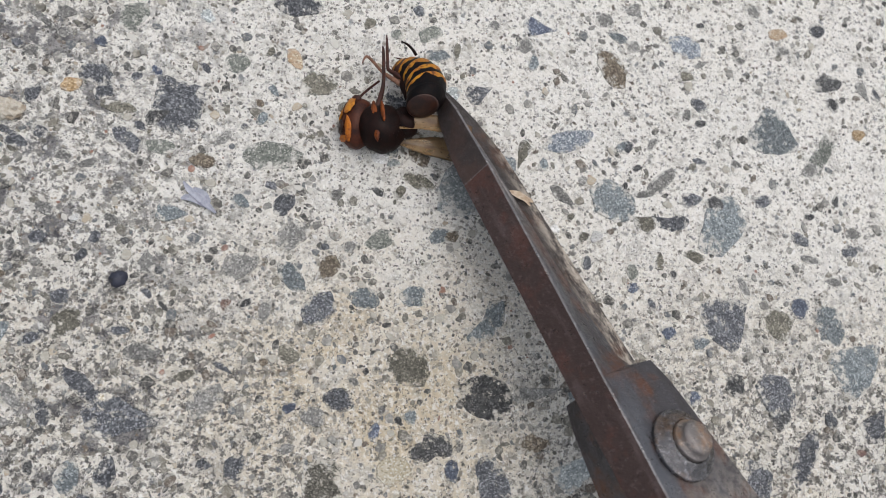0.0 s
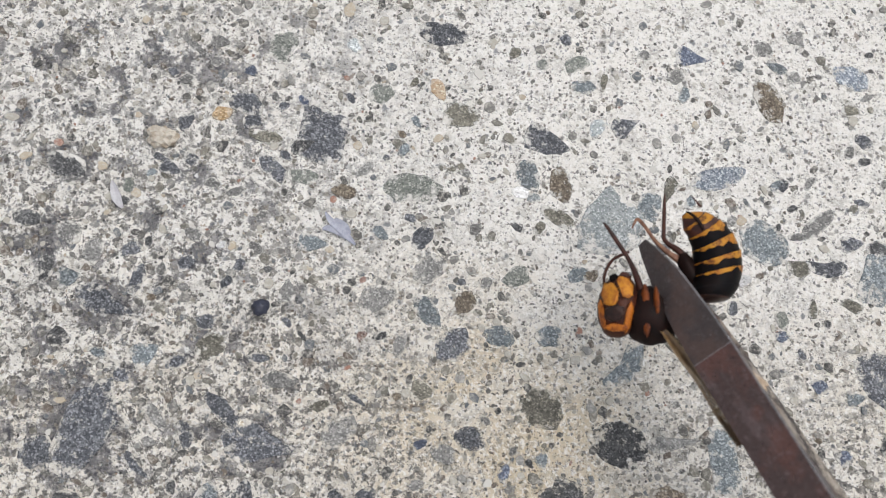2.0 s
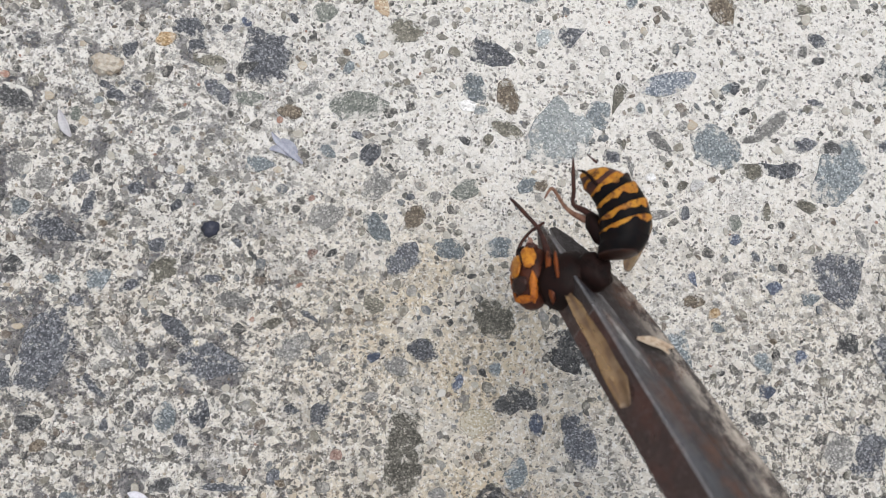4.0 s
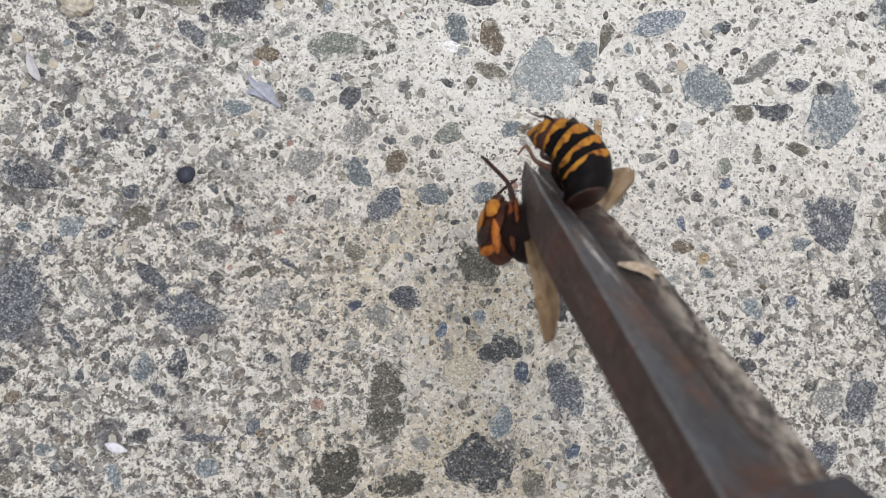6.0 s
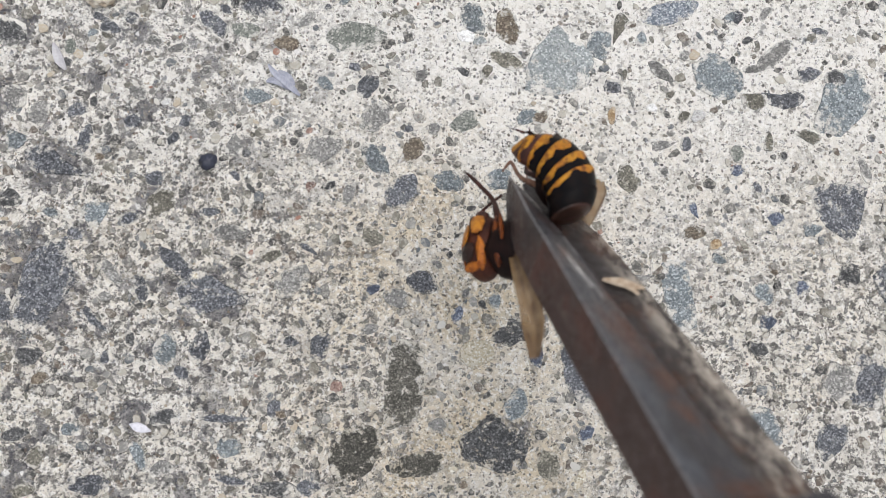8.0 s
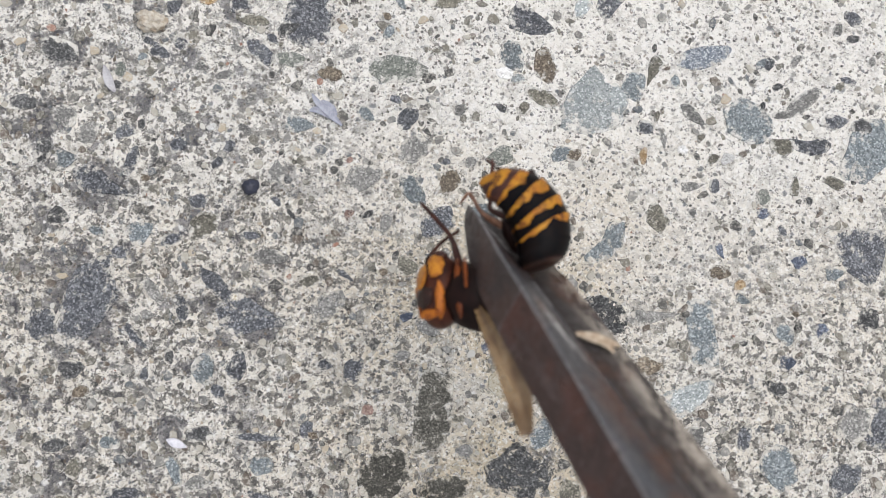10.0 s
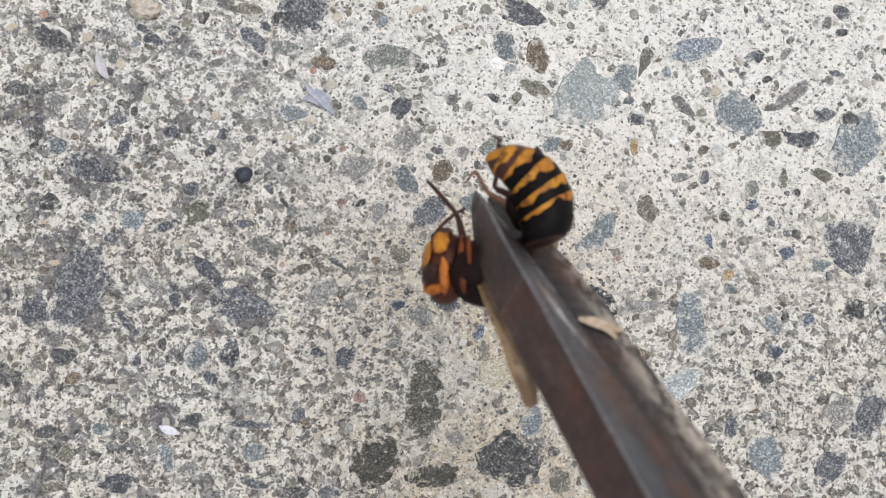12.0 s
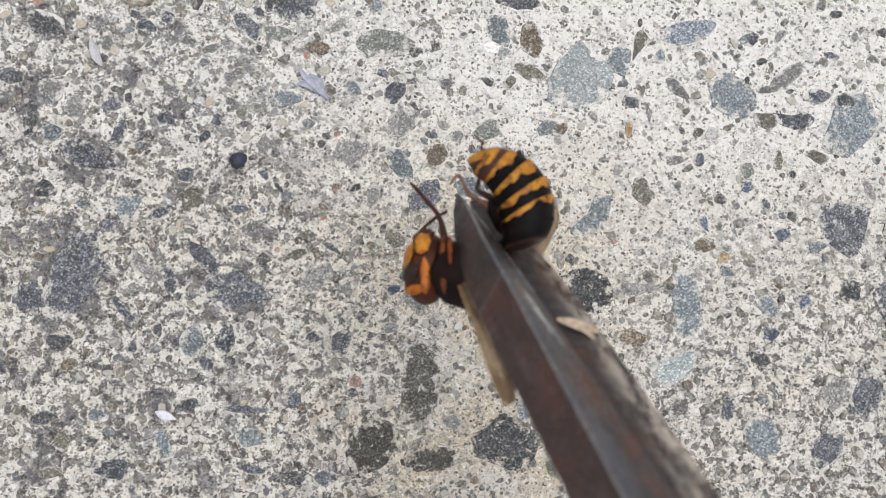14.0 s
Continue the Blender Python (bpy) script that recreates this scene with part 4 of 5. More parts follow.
    limb("leg", [(86.5, -2.8, 3.6, 0.85), (89.6, -0.9, 3.2, 0.50), (92.6, -0.6, 2.6, 0.36), (96.0, -1.1, 2.2, 0.34), (98.3, -1.3, 1.6, 0.32), (97.0, 0.6, 0.8, 0.14)], LEG)
    limb("leg", [(88.6, -2.4, 10.9, 0.34), (90.2, -2.0, 11.3, 0.30), (91.8, -1.8, 11.2, 0.27), (92.9, -1.1, 10.9, 0.14)], BASE)
    part("leg_joint", blob((89.2, -5.4, 10.4), ((1.3, -0.9, 0.3), (0.5, 0.8, 0.5), (-0.3, -0.2, 0.9)), 0.2), EYE, abdomen)
    limb("sting", [(93.2, -1.3, 10.4, 0.28), (94.3, -0.4, 10.5, 0.16), (95.4, 0.3, 10.4, 0.04)], MAROON, abdomen)
    fore_wing = part("wing", sheet(bmesh.new(), mm([(0, 0, 0), (5, 0.5, 0.1), (11, 0.9, 0.3), (17, 0.6, 0), (23, -0.4, 0)]), [w * MM for w in (0.5, 1.3, 1.7, 1.9, 0.9)], (0, 0, 1), 0.00004, 0.0004, 18), WING, root, "amber brown translucent wing")
    hind_wing = part("wing", sheet(bmesh.new(), mm([(0, 0, 0), (4, 0.2, 0.1), (9, 0.5, 0.3), (14, 0.3, 0), (17, -0.6, 0)]), [w * MM for w in (0.6, 1.6, 2.5, 2.4, 0.6)], (0, 0, 1), 0.00004, 0.0003, 18), WING, root, "amber brown translucent wing")
    return root, abdomen, head, front_leg, fore_wing, hind_wing


HORNET, HORNET_ABDOMEN, HORNET_HEAD, FRONT_LEG, FORE_WING, HIND_WING = hornet()

# ---- aggregate of the slab, stone by stone ----
stone(-52.3, 64.1, 4.6, 1.5, -25, "slate", "t")
stone(-46.3, 64.4, 3.4, 2.5, 1, "slate")
stone(-72.3, 61.1, 8.9, 5.5, -22, "char")
stone(-70.6, 58.7, 3.5, 2.7, 33, "grey")
stone(-58.9, 57.7, 3.7, 2.6, 83, "green")
stone(-54.3, 60.9, 2.4, 1.8, 12, "blue")
stone(-51.1, 60.6, 3.1, 2.5, 22, "olive")
stone(-41.3, 59.3, 3.2, 2.5, -30, "grey")
stone(-34.0, 63.6, 2.7, 2.5, 1, "grey")
stone(-29.0, 63.7, 7.9, 3.7, -35, "slate", "a")
stone(-22.1, 62.0, 6.5, 3.3, 6, "green")
stone(-26.0, 66.6, 2.9, 1.8, -19, "slate", "a")
stone(-12.7, 59.3, 6.1, 3.8, -7, "brown", "a")
stone(-59.7, 54.3, 2.6, 2.2, 1, "char")
stone(-70.2, 46.7, 5.3, 4.9, 1, "grey")
stone(-64.7, 43.2, 5.4, 4.1, 74, "grey")
stone(-56.7, 43.9, 4.0, 3.2, 1, "slate")
stone(-53.4, 45.9, 2.7, 1.7, 73, "char")
stone(-45.1, 41.6, 4.0, 3.2, 22, "slate")
stone(-50.2, 40.0, 2.7, 2.1, 83, "grey")
stone(-54.9, 37.6, 6.5, 3.1, 83, "slate")
stone(-69.0, 36.9, 4.9, 4.4, 1, "blue")
stone(-36.5, 37.9, 3.1, 2.4, 63, "slate", "a")
stone(-45.3, 36.4, 2.4, 2.0, 1, "grey")
stone(-51.7, 33.7, 2.4, 1.9, 1, "brown")
stone(-18.8, 47.3, 6.3, 3.7, -11, "blue")
stone(-33.9, 41.8, 3.2, 2.4, 73, "slate")
stone(-28.0, 41.2, 1.9, 1.7, 1, "char")
stone(-31.0, 45.8, 3.4, 1.9, -30, "grey")
stone(-60.9, 32.1, 13.5, 5.9, -22, "slate", "t")
stone(-20.9, 35.0, 2.1, 2.0, 1, "char")
stone(-23.3, 36.8, 4.9, 3.6, 82, "grey")
stone(-36.2, 57.7, 4.3, 1.8, 22, "grey")
stone(-44.2, 47.8, 3.6, 3.0, 1, "grey")
stone(-30.1, 53.0, 2.9, 1.7, 32, "grey")
stone(-38.1, 45.9, 2.2, 1.7, 43, "white")
stone(-19.7, 38.9, 1.4, 1.2, 1, "olive")
stone(-8.6, 64.5, 5.0, 2.5, 47, "grey", "a")
stone(-4.1, 67.4, 2.0, 1.8, 1, "slate")
stone(2.0, 61.3, 12.7, 6.4, 6, "green", "l")
stone(10.6, 65.9, 2.5, 1.5, 12, "olive")
stone(13.5, 65.2, 2.5, 2.0, -50, "grey")
stone(27.5, 65.8, 6.7, 5.7, 80, "blue")
stone(34.8, 63.6, 7.8, 5.6, -60, "brown")
stone(34.3, 56.4, 8.1, 3.6, -17, "olive")
stone(45.8, 56.7, 15.4, 14.0, 94, "pale", "w")
stone(51.3, 57.4, 7.0, 4.3, -50, "pale")
stone(4.7, 49.9, 5.3, 4.4, 81, "slate")
stone(-4.6, 50.4, 4.0, 2.7, -50, "blue")
stone(16.3, 52.7, 3.0, 2.5, 81, "grey", "a")
stone(2.0, 54.3, 2.7, 1.8, -9, "slate", "a")
stone(25.6, 53.5, 2.5, 1.6, -50, "char")
stone(30.6, 53.8, 3.0, 2.2, 80, "olive")
stone(39.7, 43.7, 5.2, 3.5, 1, "blue")
stone(6.6, 43.1, 6.9, 6.1, 71, "grey")
stone(25.9, 42.6, 5.7, 5.1, 61, "green")
stone(14.6, 36.1, 5.7, 4.9, 81, "brown")
stone(6.7, 33.9, 7.9, 4.3, -45, "blue", "l")
stone(-4.4, 35.9, 8.4, 6.2, 11, "grey")
stone(-7.5, 40.0, 1.7, 1.5, 1, "rust")
stone(13.7, 40.7, 1.9, 1.5, 1, "slate")
stone(19.2, 40.8, 2.7, 2.5, 1, "grey")
stone(26.1, 61.5, 3.7, 3.0, 22, "white")
stone(29.0, 60.5, 3.0, 2.0, 1, "pale")
stone(71.2, 67.8, 13.5, 5.1, 19, "ice", "l")
stone(59.6, 63.7, 7.3, 3.0, -110, "olive", "t")
stone(64.8, 61.9, 3.4, 2.5, 70, "blue")
stone(55.1, 60.2, 6.7, 5.2, 80, "blue")
stone(58.1, 50.9, 3.7, 3.0, 1, "slate")
stone(60.7, 53.5, 2.8, 1.2, 79, "olive")
stone(68.8, 54.3, 6.7, 2.8, -42, "grey")
stone(81.5, 53.4, 12.3, 9.4, -23, "blue", "l")
stone(85.0, 66.8, 3.6, 2.6, 1, "blue")
stone(92.3, 67.9, 3.7, 1.8, 59, "grey")
stone(94.1, 58.4, 10.1, 3.5, 41, "grey", "l")
stone(89.7, 55.3, 5.1, 1.8, 6, "grey")
stone(88.2, 61.7, 2.4, 1.5, 40, "char")
stone(102.2, 54.2, 5.5, 3.6, 2, "slate")
stone(107.6, 53.7, 4.7, 3.6, 2, "char")
stone(95.6, 48.8, 9.4, 4.6, -16, "slate", "k")
stone(89.5, 47.9, 5.6, 4.3, 11, "olive")
stone(109.6, 48.0, 15.6, 12.1, 80, "blue")
stone(101.3, 40.2, 5.3, 3.1, -11, "olive", "a")
stone(92.5, 39.1, 4.3, 2.0, 78, "olive")
stone(57.7, 44.3, 4.0, 1.7, 87, "tan")
stone(84.9, 57.2, 2.1, 1.3, 79, "char")
stone(85.3, 36.2, 3.8, 3.0, 78, "green")
stone(95.6, 35.9, 2.0, 1.5, 78, "char")
stone(73.6, 44.5, 3.1, 2.2, 31, "olive")
stone(74.1, 38.3, 3.3, 2.5, 79, "slate")
stone(69.1, 37.9, 5.3, 2.2, 6, "grey")
stone(62.4, 47.8, 3.8, 1.5, -86, "grey", "t")
stone(70.9, 49.2, 2.3, 1.7, 31, "olive")
stone(104.7, 64.1, 3.8, 1.6, -14, "slate", "a")
stone(110.3, 68.7, 2.4, 1.8, 78, "grey")
stone(114.6, 63.6, 3.0, 1.9, -19, "grey")
stone(74.3, 58.1, 2.5, 2.1, 1, "grey")
stone(66.7, 46.3, 2.3, 2.0, 1, "white")
stone(76.8, 44.7, 3.3, 2.2, 40, "white")
stone(46.3, 51.0, 7.5, 4.3, 11, "white")
stone(-69.8, 24.7, 4.5, 4.2, 24, "char")
stone(-23.0, 30.0, 2.4, 1.5, -59, "slate")
stone(-19.6, 27.2, 3.2, 1.1, -49, "char")
stone(-38.5, 24.1, 6.6, 5.6, 11, "olive")
stone(-51.6, 21.9, 5.8, 5.1, 21, "blue")
stone(-61.3, 21.8, 4.0, 2.1, -10, "blue")
stone(-45.2, 20.7, 4.7, 2.7, 13, "slate", "a")
stone(-28.4, 22.2, 4.3, 2.2, -9, "slate")
stone(-61.9, 6.7, 19.9, 11.8, 80, "slate")
stone(-35.1, 11.6, 9.3, 3.7, -41, "slate", "a")
stone(-41.8, 6.0, 5.9, 3.0, -70, "slate")
stone(-48.2, 9.3, 6.5, 2.8, -54, "grey")
stone(-39.9, 29.3, 4.0, 3.7, 32, "slate")
stone(-26.6, 4.6, 16.1, 9.0, -11, "slate", "t")
stone(-30.8, 8.6, 2.3, 2.1, 0, "cream")
stone(-10.6, 7.9, 8.8, 5.1, 49, "grey", "l")
stone(-15.2, 13.0, 5.2, 2.4, 5, "olive", "a")
stone(-23.6, 17.7, 7.3, 3.8, -10, "grey")
stone(-51.2, -0.8, 7.1, 2.0, -44, "slate")
stone(-56.0, 17.3, 3.6, 2.8, -29, "slate")
stone(-48.8, 4.1, 2.8, 1.9, -10, "grey")
stone(-7.2, 14.6, 4.6, 1.7, -37, "slate", "t")
stone(-3.0, 28.2, 2.9, 1.9, 31, "char")
stone(0.9, 26.4, 5.1, 2.6, 81, "grey")
stone(-7.1, 28.1, 2.4, 2.2, 31, "rust")
stone(12.5, 27.2, 8.8, 6.0, 51, "slate", "l")
stone(22.3, 29.3, 5.9, 4.9, 21, "blue")
stone(33.3, 29.8, 5.7, 4.9, 31, "blue")
stone(6.4, 16.8, 5.0, 4.1, -9, "olive")
stone(0.8, 15.5, 2.4, 1.9, 1, "brown")
stone(22.4, 13.7, 1.7, 1.6, 1, "char")
stone(16.7, 7.5, 5.7, 5.2, 21, "slate")
stone(6.3, 6.0, 3.1, 2.4, 10, "navy")
stone(11.3, 4.2, 5.0, 4.3, 10, "grey")
stone(29.4, 3.2, 1.7, 1.7, 0, "char")
stone(32.3, 3.8, 3.4, 2.9, 60, "blue")
stone(24.4, 0.7, 3.8, 2.6, 60, "navy")
stone(19.8, 11.5, 2.6, 1.9, -20, "grey")
stone(26.0, 5.5, 2.2, 1.4, 60, "grey")
stone(61.0, 30.3, 7.1, 5.0, -69, "olive", "a")
stone(75.3, 23.6, 3.9, 2.3, -59, "navy", "t")
stone(75.5, 18.7, 5.7, 3.7, 1, "brown")
stone(80.0, 16.3, 2.7, 2.2, 1, "tan")
stone(80.7, 12.9, 3.4, 2.0, -25, "blue")
stone(71.5, 5.5, 14.7, 6.2, -79, "blue", "r")
stone(93.3, 22.0, 3.7, 3.2, 1, "navy", "a")
stone(101.7, 19.6, 4.3, 2.7, 6, "blue")
stone(108.2, 23.5, 13.0, 12.7, -84, "slate", "w")
stone(109.4, 9.8, 5.5, 4.9, 58, "char")
stone(90.3, 6.0, 4.8, 4.1, -37, "blue")
stone(98.3, 6.9, 3.5, 2.7, 58, "navy")
stone(85.2, 32.5, 3.0, 2.5, 1, "navy")
stone(69.0, 32.0, 2.3, 1.7, 79, "grey")
stone(89.5, 28.8, 2.7, 1.8, -51, "slate")
stone(80.7, 3.5, 2.2, 1.8, 0, "char")
stone(79.2, 2.8, 1.7, 1.5, 0, "olive")
stone(60.9, 16.7, 2.5, 1.8, 1, "grey")
stone(92.6, 10.3, 1.7, 1.5, 0, "brown")
stone(96.9, 7.3, 2.9, 1.8, -40, "grey")
stone(-36.2, -6.7, 6.4, 5.4, 62, "blue")
stone(-29.3, -6.1, 7.2, 4.2, 77, "slate")
stone(-48.8, -8.5, 3.2, 1.7, 78, "slate")
stone(-43.8, -4.4, 2.8, 2.1, 72, "char")
stone(-64.3, -8.1, 5.7, 4.4, 10, "char")
stone(-33.1, -11.3, 3.2, 2.8, 0, "slate")
stone(-35.9, -13.4, 2.3, 1.9, 0, "grey")
stone(-61.8, -12.6, 3.6, 2.5, 0, "brown")
stone(-55.0, -22.8, 4.1, 3.0, 0, "blue")
stone(-66.3, -24.0, 5.6, 3.0, 10, "char")
stone(-58.9, -24.9, 3.4, 2.7, 0, "grey")
stone(-62.0, -28.5, 4.7, 3.0, 78, "olive")
stone(-22.8, -26.8, 5.1, 4.1, -10, "blue")
stone(-41.1, -28.5, 6.7, 2.7, -70, "blue")
stone(-13.8, -18.8, 3.7, 3.0, 61, "slate")
stone(-12.4, -20.0, 2.6, 1.8, 0, "brown")
stone(-23.9, -20.8, 10.9, 1.7, -2, "slate")
stone(-36.3, -20.5, 5.7, 3.0, 10, "char")
stone(-36.4, -30.8, 5.2, 3.2, 20, "grey")
stone(-51.1, -34.2, 8.3, 4.5, 10, "slate")
stone(-13.4, -35.0, 8.7, 3.4, 8, "char")
stone(-22.4, -33.3, 6.2, 2.0, -10, "slate")
stone(-64.0, -35.4, 4.7, 2.7, -0, "olive")
stone(-12.2, -32.2, 2.1, 1.8, -0, "char")
stone(-10.6, -5.0, 3.3, 2.6, 0, "slate")
stone(-4.7, -5.9, 6.1, 4.2, 76, "slate")
stone(13.0, -13.8, 18.8, 8.0, 89, "dusk", "r")
stone(3.3, -27.7, 12.5, 10.6, 20, "dusk")
stone(16.2, -30.3, 11.0, 5.3, 18, "dusk")
stone(31.9, -26.4, 14.5, 10.6, -8, "char", "a")
stone(30.8, -22.8, 7.0, 4.7, 60, "char")
stone(41.0, -7.6, 4.3, 3.3, 70, "navy")
stone(35.2, -3.4, 7.7, 4.7, 10, "char", "a")
stone(49.8, -11.0, 13.0, 7.2, -62, "slate")
stone(36.8, -18.1, 7.0, 5.2, 70, "blue")
stone(51.3, -23.9, 4.0, 3.0, 39, "navy")
stone(43.4, -30.5, 5.8, 5.2, 69, "olive")
stone(37.7, -30.1, 2.4, 2.0, -0, "grey")
stone(50.0, -33.2, 4.4, 2.1, 74, "cream")
stone(18.4, -15.2, 3.1, 1.9, 10, "olive")
stone(28.5, -7.5, 7.4, 5.7, 0, "cream")
stone(22.6, -34.9, 2.6, 1.8, -0, "olive")
stone(25.6, -34.3, 2.1, 1.7, -0, "brown")
stone(23.2, -31.2, 2.1, 1.4, -0, "cream")
stone(20.2, -22.2, 4.0, 3.2, 0, "grey")
stone(-6.5, -34.8, 5.1, 3.4, -0, "slate")
stone(-1.0, -14.1, 2.6, 2.3, 0, "rust")
stone(5.8, -2.3, 3.6, 2.6, 0, "grey")
stone(-47.4, 90.0, 8.5, 1.6, -42, "grey")
stone(-42.6, 87.1, 3.0, 2.6, 4, "grey")
stone(-42.3, 91.7, 4.4, 2.9, -13, "grey")
stone(-28.9, 92.0, 7.4, 5.8, 66, "green")
stone(-35.2, 85.6, 3.0, 2.4, -7, "navy")
stone(-52.0, 84.0, 2.2, 2.3, 4, "slate")
stone(-48.9, 82.5, 3.1, 2.7, 48, "grey")
stone(-40.7, 75.1, 3.9, 3.3, -12, "tan", "a")
stone(-35.5, 78.0, 7.6, 4.9, -12, "slate")
stone(-33.8, 74.0, 4.7, 3.1, 26, "slate")
stone(-29.4, 80.0, 2.4, 1.6, 84, "grey")
stone(-27.2, 77.8, 2.9, 2.1, 26, "slate")
stone(-23.2, 79.5, 2.9, 2.0, -40, "navy")
stone(-18.3, 71.6, 12.6, 10.3, 83, "slate", "r")
stone(-22.5, 69.0, 5.4, 3.1, 14, "char")
stone(-30.7, 70.5, 7.2, 3.1, -1, "olive")
stone(-12.8, 93.3, 3.2, 3.3, 5, "pale")
stone(-5.8, 82.4, 6.2, 4.8, 15, "green")
stone(6.6, 84.2, 5.3, 3.2, -65, "peach")
stone(1.3, 85.6, 2.5, 1.7, 73, "olive")
stone(-0.9, 73.1, 2.0, 1.9, 3, "brown")
stone(-0.3, 69.6, 3.2, 2.2, 73, "blue")
stone(2.2, 76.1, 3.1, 1.7, -60, "blue")
stone(7.5, 97.5, 11.7, 5.7, -6, "slate")
stone(-12.8, 80.8, 2.8, 1.6, -60, "slate")
stone(-46.2, 63.9, 2.9, 2.2, 3, "slate")
stone(-50.4, 61.9, 5.0, 3.1, -30, "slate")
stone(-48.1, 72.7, 4.1, 3.5, 37, "slate")
stone(12.1, 78.1, 8.3, 6.3, -18, "olive")
stone(35.5, 98.4, 3.0, 3.2, 5, "slate", "a")
stone(23.8, 94.1, 2.9, 2.9, 4, "olive")
stone(30.1, 91.9, 3.0, 2.4, 15, "green")
stone(38.2, 92.8, 6.0, 3.3, 25, "green")
stone(40.0, 87.2, 5.3, 3.7, 14, "blue")
stone(44.5, 88.8, 4.0, 1.8, 87, "olive")
stone(65.3, 96.3, 8.2, 4.9, -10, "navy", "t")
stone(49.8, 78.6, 6.8, 4.7, 23, "slate", "t")
stone(61.5, 91.3, 4.0, 3.5, 4, "grey")
stone(63.4, 87.1, 4.2, 2.5, 78, "blue")
stone(43.0, 77.8, 4.9, 3.4, 61, "pale")
stone(53.9, 96.2, 3.1, 2.4, 4, "grey")
stone(83.6, 86.8, 11.0, 6.1, -60, "brown", "l")
stone(90.7, 102.6, 4.0, 4.3, -51, "grey", "t")
stone(82.3, 99.8, 4.8, 4.0, 5, "grey")
stone(85.7, 95.2, 5.5, 2.8, -17, "blue")
stone(89.5, 93.2, 3.3, 3.0, 4, "grey")
stone(103.4, 94.1, 8.6, 5.8, -1, "ice")
stone(123.5, 105.6, 3.7, 3.4, -16, "grey", "a")
stone(129.9, 99.4, 5.6, 3.2, 4, "peach")
stone(141.5, 101.4, 4.7, 4.2, 4, "slate")
stone(108.2, 100.4, 2.2, 1.4, 4, "char")
stone(130.7, 94.8, 3.9, 2.5, 4, "grey")
stone(142.8, 86.5, 8.0, 5.2, -6, "char")
stone(143.7, 81.0, 3.8, 3.2, -51, "char")
stone(153.0, 84.8, 6.2, 2.9, -63, "grey", "t")
stone(156.6, 84.3, 3.5, 1.6, -64, "slate")
stone(126.0, 70.8, 12.6, 12.0, -39, "blue")
stone(138.1, 66.5, 12.7, 4.3, 56, "green", "r")
stone(150.1, 73.1, 4.1, 3.0, 12, "tan")
stone(105.9, 73.8, 3.4, 2.1, 3, "char")
stone(86.0, 66.8, 3.5, 2.9, 76, "slate")
stone(102.4, 75.9, 3.4, 2.2, 66, "grey")
stone(118.4, 91.4, 2.9, 2.3, 4, "grey")
stone(107.3, 89.6, 3.9, 1.5, 24, "grey")
stone(103.2, 86.3, 4.0, 3.6, -28, "olive")
stone(135.1, 63.1, 5.0, 3.4, 45, "grey")
stone(141.3, 55.5, 3.7, 1.6, 72, "char")
stone(133.3, 50.9, 2.8, 2.0, 2, "char")
stone(130.0, 45.0, 5.2, 3.1, -28, "slate")
stone(145.0, 46.8, 4.2, 3.1, -18, "grey")
stone(143.6, 42.3, 4.5, 3.5, 1, "slate")
stone(132.5, 40.0, 5.7, 1.9, -12, "grey")
stone(121.0, 54.5, 4.6, 3.2, 2, "slate")
stone(137.9, 34.6, 4.9, 2.2, -7, "grey")
stone(113.5, 32.8, 5.6, 2.3, -64, "grey")
stone(127.8, 28.2, 5.3, 4.6, 63, "navy")
stone(121.5, 24.3, 7.6, 7.3, -34, "olive", "r")
stone(135.5, 23.7, 10.3, 7.0, -74, "blue", "l")
stone(142.5, 13.8, 14.5, 11.4, 25, "blue")
stone(119.5, 7.9, 10.3, 9.5, -51, "slate", "a")
stone(119.5, 3.4, 8.1, 5.9, -51, "char")
stone(144.9, 0.1, 9.1, 6.8, 51, "slate", "t")
stone(125.3, -7.5, 14.6, 5.0, 67, "slate", "l")
stone(132.9, 1.2, 4.0, 3.3, -51, "slate")
stone(140.2, -6.5, 3.0, 1.8, -1, "rust")
stone(112.1, -13.2, 10.5, 7.9, 73, "slate", "r")
stone(117.1, 94.9, 1.6, 1.6, 4, "grey")
stone(49.2, 7.5, 11.3, 10.7, -60, "char")
stone(42.2, 43.6, 4.0, 2.8, 31, "brown")
stone(59.5, -2.3, 7.2, 4.4, -1, "brown")
stone(37.7, -2.1, 7.0, 4.7, -9, "char", "r")
stone(31.9, 73.6, 10.8, 6.4, -19, "slate", "w")
stone(31.7, 14.6, 10.0, 8.0, -15, "olive")
stone(49.6, 24.3, 11.8, 6.5, 33, "blue", "k")
stone(69.5, -8.3, 11.7, 6.4, 30, "pale", "w")
stone(60.6, 8.4, 11.8, 3.5, 7, "grey", "t")
stone(88.7, -23.5, 9.8, 7.6, -74, "blue")
stone(104.0, -25.4, 8.0, 6.8, 21, "slate")
stone(105.9, -13.0, 7.8, 6.6, 70, "grey", "r")
stone(88.5, -6.2, 4.1, 3.5, 2, "char")
stone(81.0, -17.1, 5.7, 3.2, 81, "slate", "l")
stone(70.3, -17.5, 5.2, 4.2, 61, "grey")
stone(91.0, -0.5, 3.9, 3.3, 3, "navy")
stone(-71.1, 1.3, 7.4, 6.5, 3, "slate")
stone(-74.0, 38.8, 6.2, 3.7, 75, "char")
stone(-79.2, 49.2, 6.3, 3.8, -7, "char")
stone(105.9, 78.6, 4.5, 3.3, -17, "slate")
scatter("gravel", "small grey and olive stones bedded in cement", 5200, (0.9, 3.4), 11, 2.2)
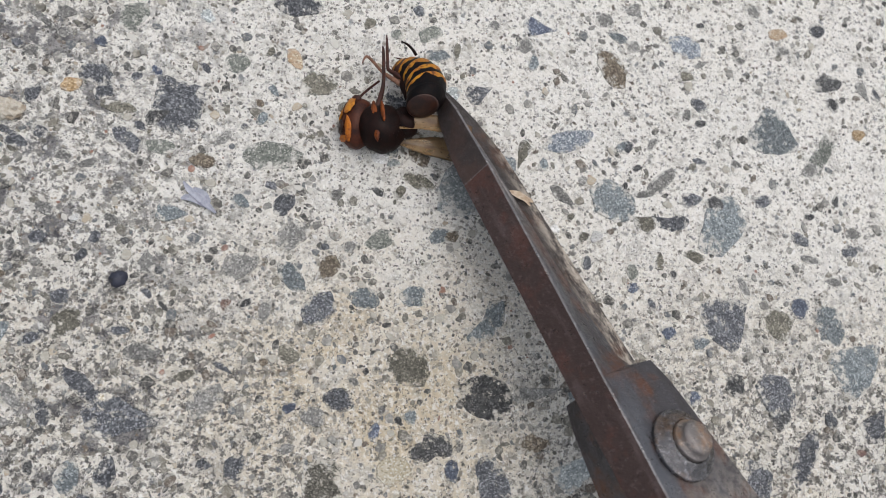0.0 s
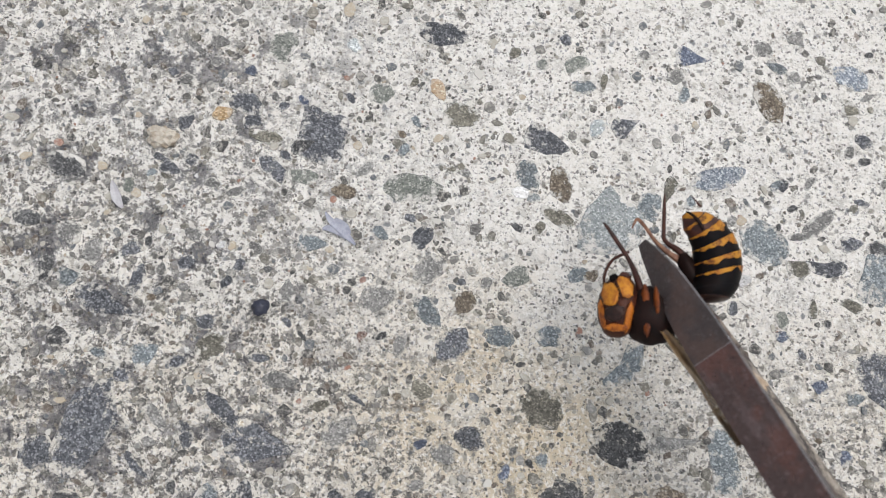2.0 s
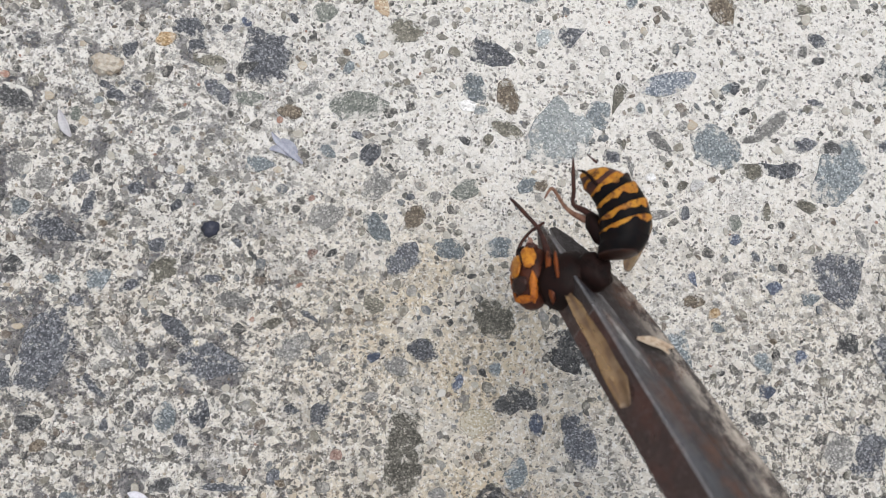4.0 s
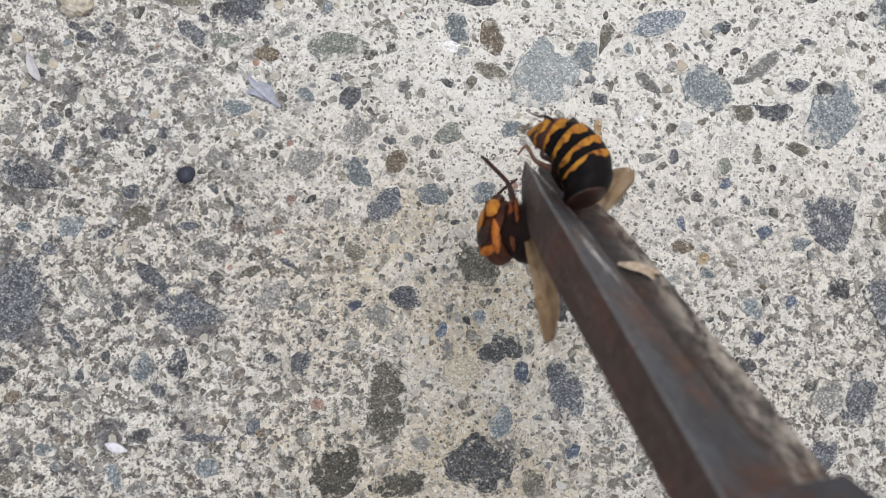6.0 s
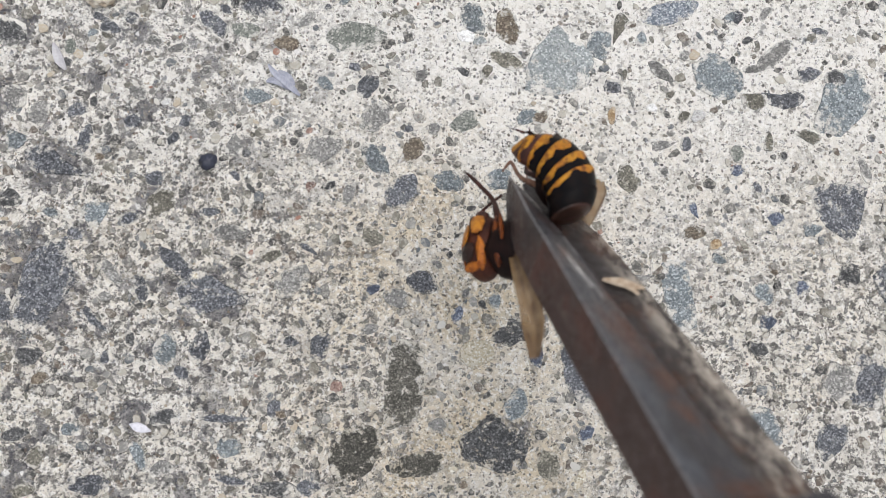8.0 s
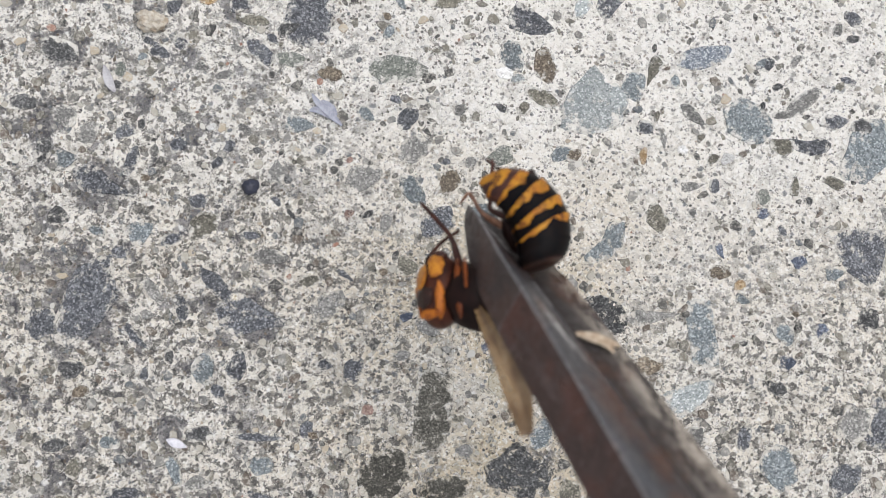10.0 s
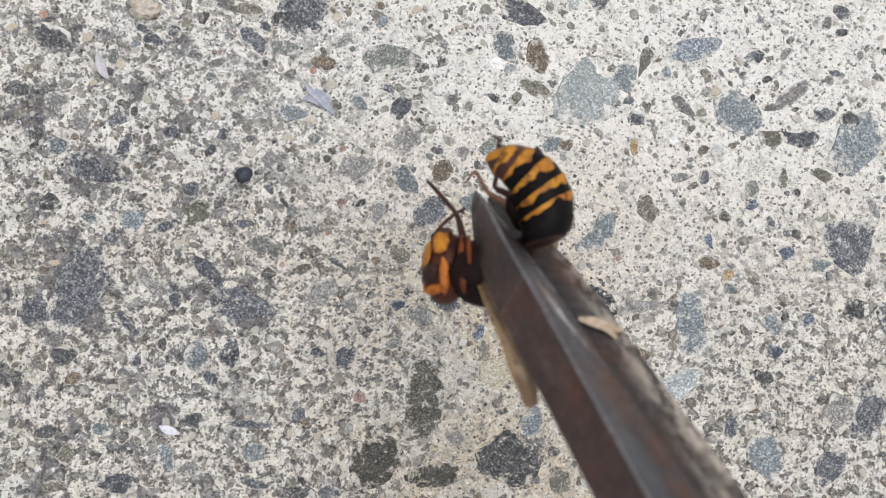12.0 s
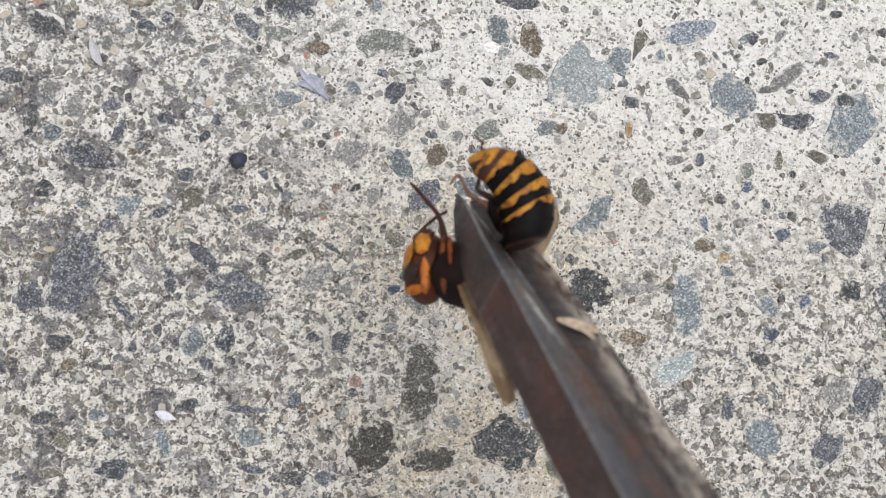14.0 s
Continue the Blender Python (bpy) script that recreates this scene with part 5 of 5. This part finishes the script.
scatter("grit", "fine dark and pale sand grains in worn cement", 14000, (0.3, 1.0), 12, 1.8)


# ---- what moves ----
def wing_pose(root, angle, tilt=0):
    """A wing at its root (snips coordinates, mm), turned in the plane of the blades, then tilted about its length."""
    return Matrix.Translation(Vector(root) * MM - GRIP) @ pose(0, 0, 0, 0, 0, angle) @ pose(0, 0, 0, tilt, 0, 0)


def motions():
    snips_at = {t: pose(*row) for t, *row in SNIPS_ROWS}
    walk(SNIPS, list(snips_at.items()))
    hold = Matrix.Translation(GRIP)
    rows = []
    for t, m in snips_at.items():
        rows.append((t, HORNET_EARLY[t] if t in HORNET_EARLY else m @ hold))
    walk(HORNET, rows)
    # the abdomen gives at the waist: degrees of turn and their axis
    waist = Matrix.Translation(Vector(ABDOMEN[1][:3]) * MM - GRIP)
    sway, droop = Vector((0.35, -0.15, -0.92)), Vector((0.26, -0.91, 0.32))
    # on the slab it is raised at the waist, its tip down
    raised = [(0.0, pose(-0.00147, 0.00043, -3e-05, -31.8, 18.1, -45.3)), (0.5, pose(-0.00018, -0.00043, -0.00041, -26.5, 16.8, -35.5)), (0.8, pose(0.00087, 0.0003, 0.00029, -4.2, 6.6, -13.4))]
    bends = ((1.0, 0, sway), (1.5, 13, sway), (2.5, 19, sway), (3.2, 22, sway), (5.3, 2, sway), (6.5, 0, droop), (9.2, 3, droop), (11.3, 9, droop), (14.0, 10, droop))
    walk(HORNET_ABDOMEN, raised + [(t, Matrix.Translation(Vector((0, 0.05, 0.025)) * MM * (turn if axis is sway else 0)) @ waist @ Matrix.Rotation(radians(turn), 4, axis) @ waist.inverted()) for t, turn, axis in bends])
    # on the slab the head is turned aside
    neck = Matrix.Translation(Vector((83.6, 5.8, -5.2)) * MM - GRIP)
    nod = Vector((0.76, -0.12, 0.64))
    walk(HORNET_HEAD, [(t, neck @ Matrix.Rotation(radians(turn), 4, nod) @ neck.inverted()) for t, turn in ((0.0, -52), (0.5, -44), (0.8, -34), (1.0, -30), (1.5, 0), (14.0, 0))])
    # the front leg first lies across towards the abdomen
    hip = Matrix.Translation(Vector((83.5, 5.6, -2.4)) * MM - GRIP)
    walk(FRONT_LEG, [(t, hip @ Matrix.Rotation(radians(turn), 4, Vector((-0.29, 0.80, 0.52))) @ hip.inverted()) for t, turn in ((0.0, -38), (0.3, -32), (0.5, -4), (0.8, 0), (14.0, 0))])
    # on the slab the wings lie flat at these headings, later they fold in along the blades
    lying = ((FORE_WING, (77.5, 6.2, -2.2), ((0.0, 3, 8), (0.3, 6, 7), (0.4, 12, 6), (0.5, 52, -83), (0.8, -92, -50), (1.0, -90, -50))), (HIND_WING, (78.0, -6.0, -0.9), ((0.0, -8, 2), (0.5, -22, 3), (0.8, -19, 3), (1.0, -14, 0))))
    held = (((1.5, 187, 30), (2.0, 184, 30), (3.2, 180, 30), (5.3, 167, 35), (7.5, 167, 35), (9.2, 170, 35), (11.3, 174, 35), (14.0, 175, 35)), ((1.5, -80, 0), (2.0, -45, 0), (3.2, -42, 0), (5.3, -50, 0), (6.0, -45, 0), (6.5, -43, 0), (7.0, -37, 0), (7.5, -34, 0), (8.5, -37, 0), (9.2, -28, 0), (11.3, -22, 0), (12.5, -26, 0), (14.0, -38, 0)))
    shifts = (((-0.0058, -0.0042, 0.0006), (0.0014, -0.0030, 0.0)), ((-0.0034, 0.0022, 0.0), (-0.0028, -0.0008, -0.002)))
    for (wing, root, flat), later in zip(lying, held):
        rows = []
        for t, heading, dip in flat:
            upright = HORNET_EARLY[t if t in HORNET_EARLY else 0.5].to_3x3().inverted()
            foot = Vector(root) * MM - GRIP + upright @ Vector(shifts[wing is FORE_WING][t > 0.4])
            rows.append((t, Matrix.Translation(foot) @ (upright @ pose(0, 0, 0, 0, dip, heading).to_3x3()).to_4x4()))
        walk(wing, rows + [(t, wing_pose(root, angle, tilt)) for t, angle, tilt in later])


# before the blades close on it the hornet lies on the slab
HORNET_EARLY = {
    0.0: pose(0.02965, 0.07042, 0.00607, 40.0, 13.9, 123.3),
    0.5: pose(0.02609, 0.06932, 0.00634, 39.5, 18.3, 117.4),
    0.8: pose(0.02010, 0.06890, 0.00674, 39.1, 24.8, 129.1),
    1.0: pose(0.02078, 0.06659, 0.00668, 38.9, 23.6, 131.7),
}
motions()
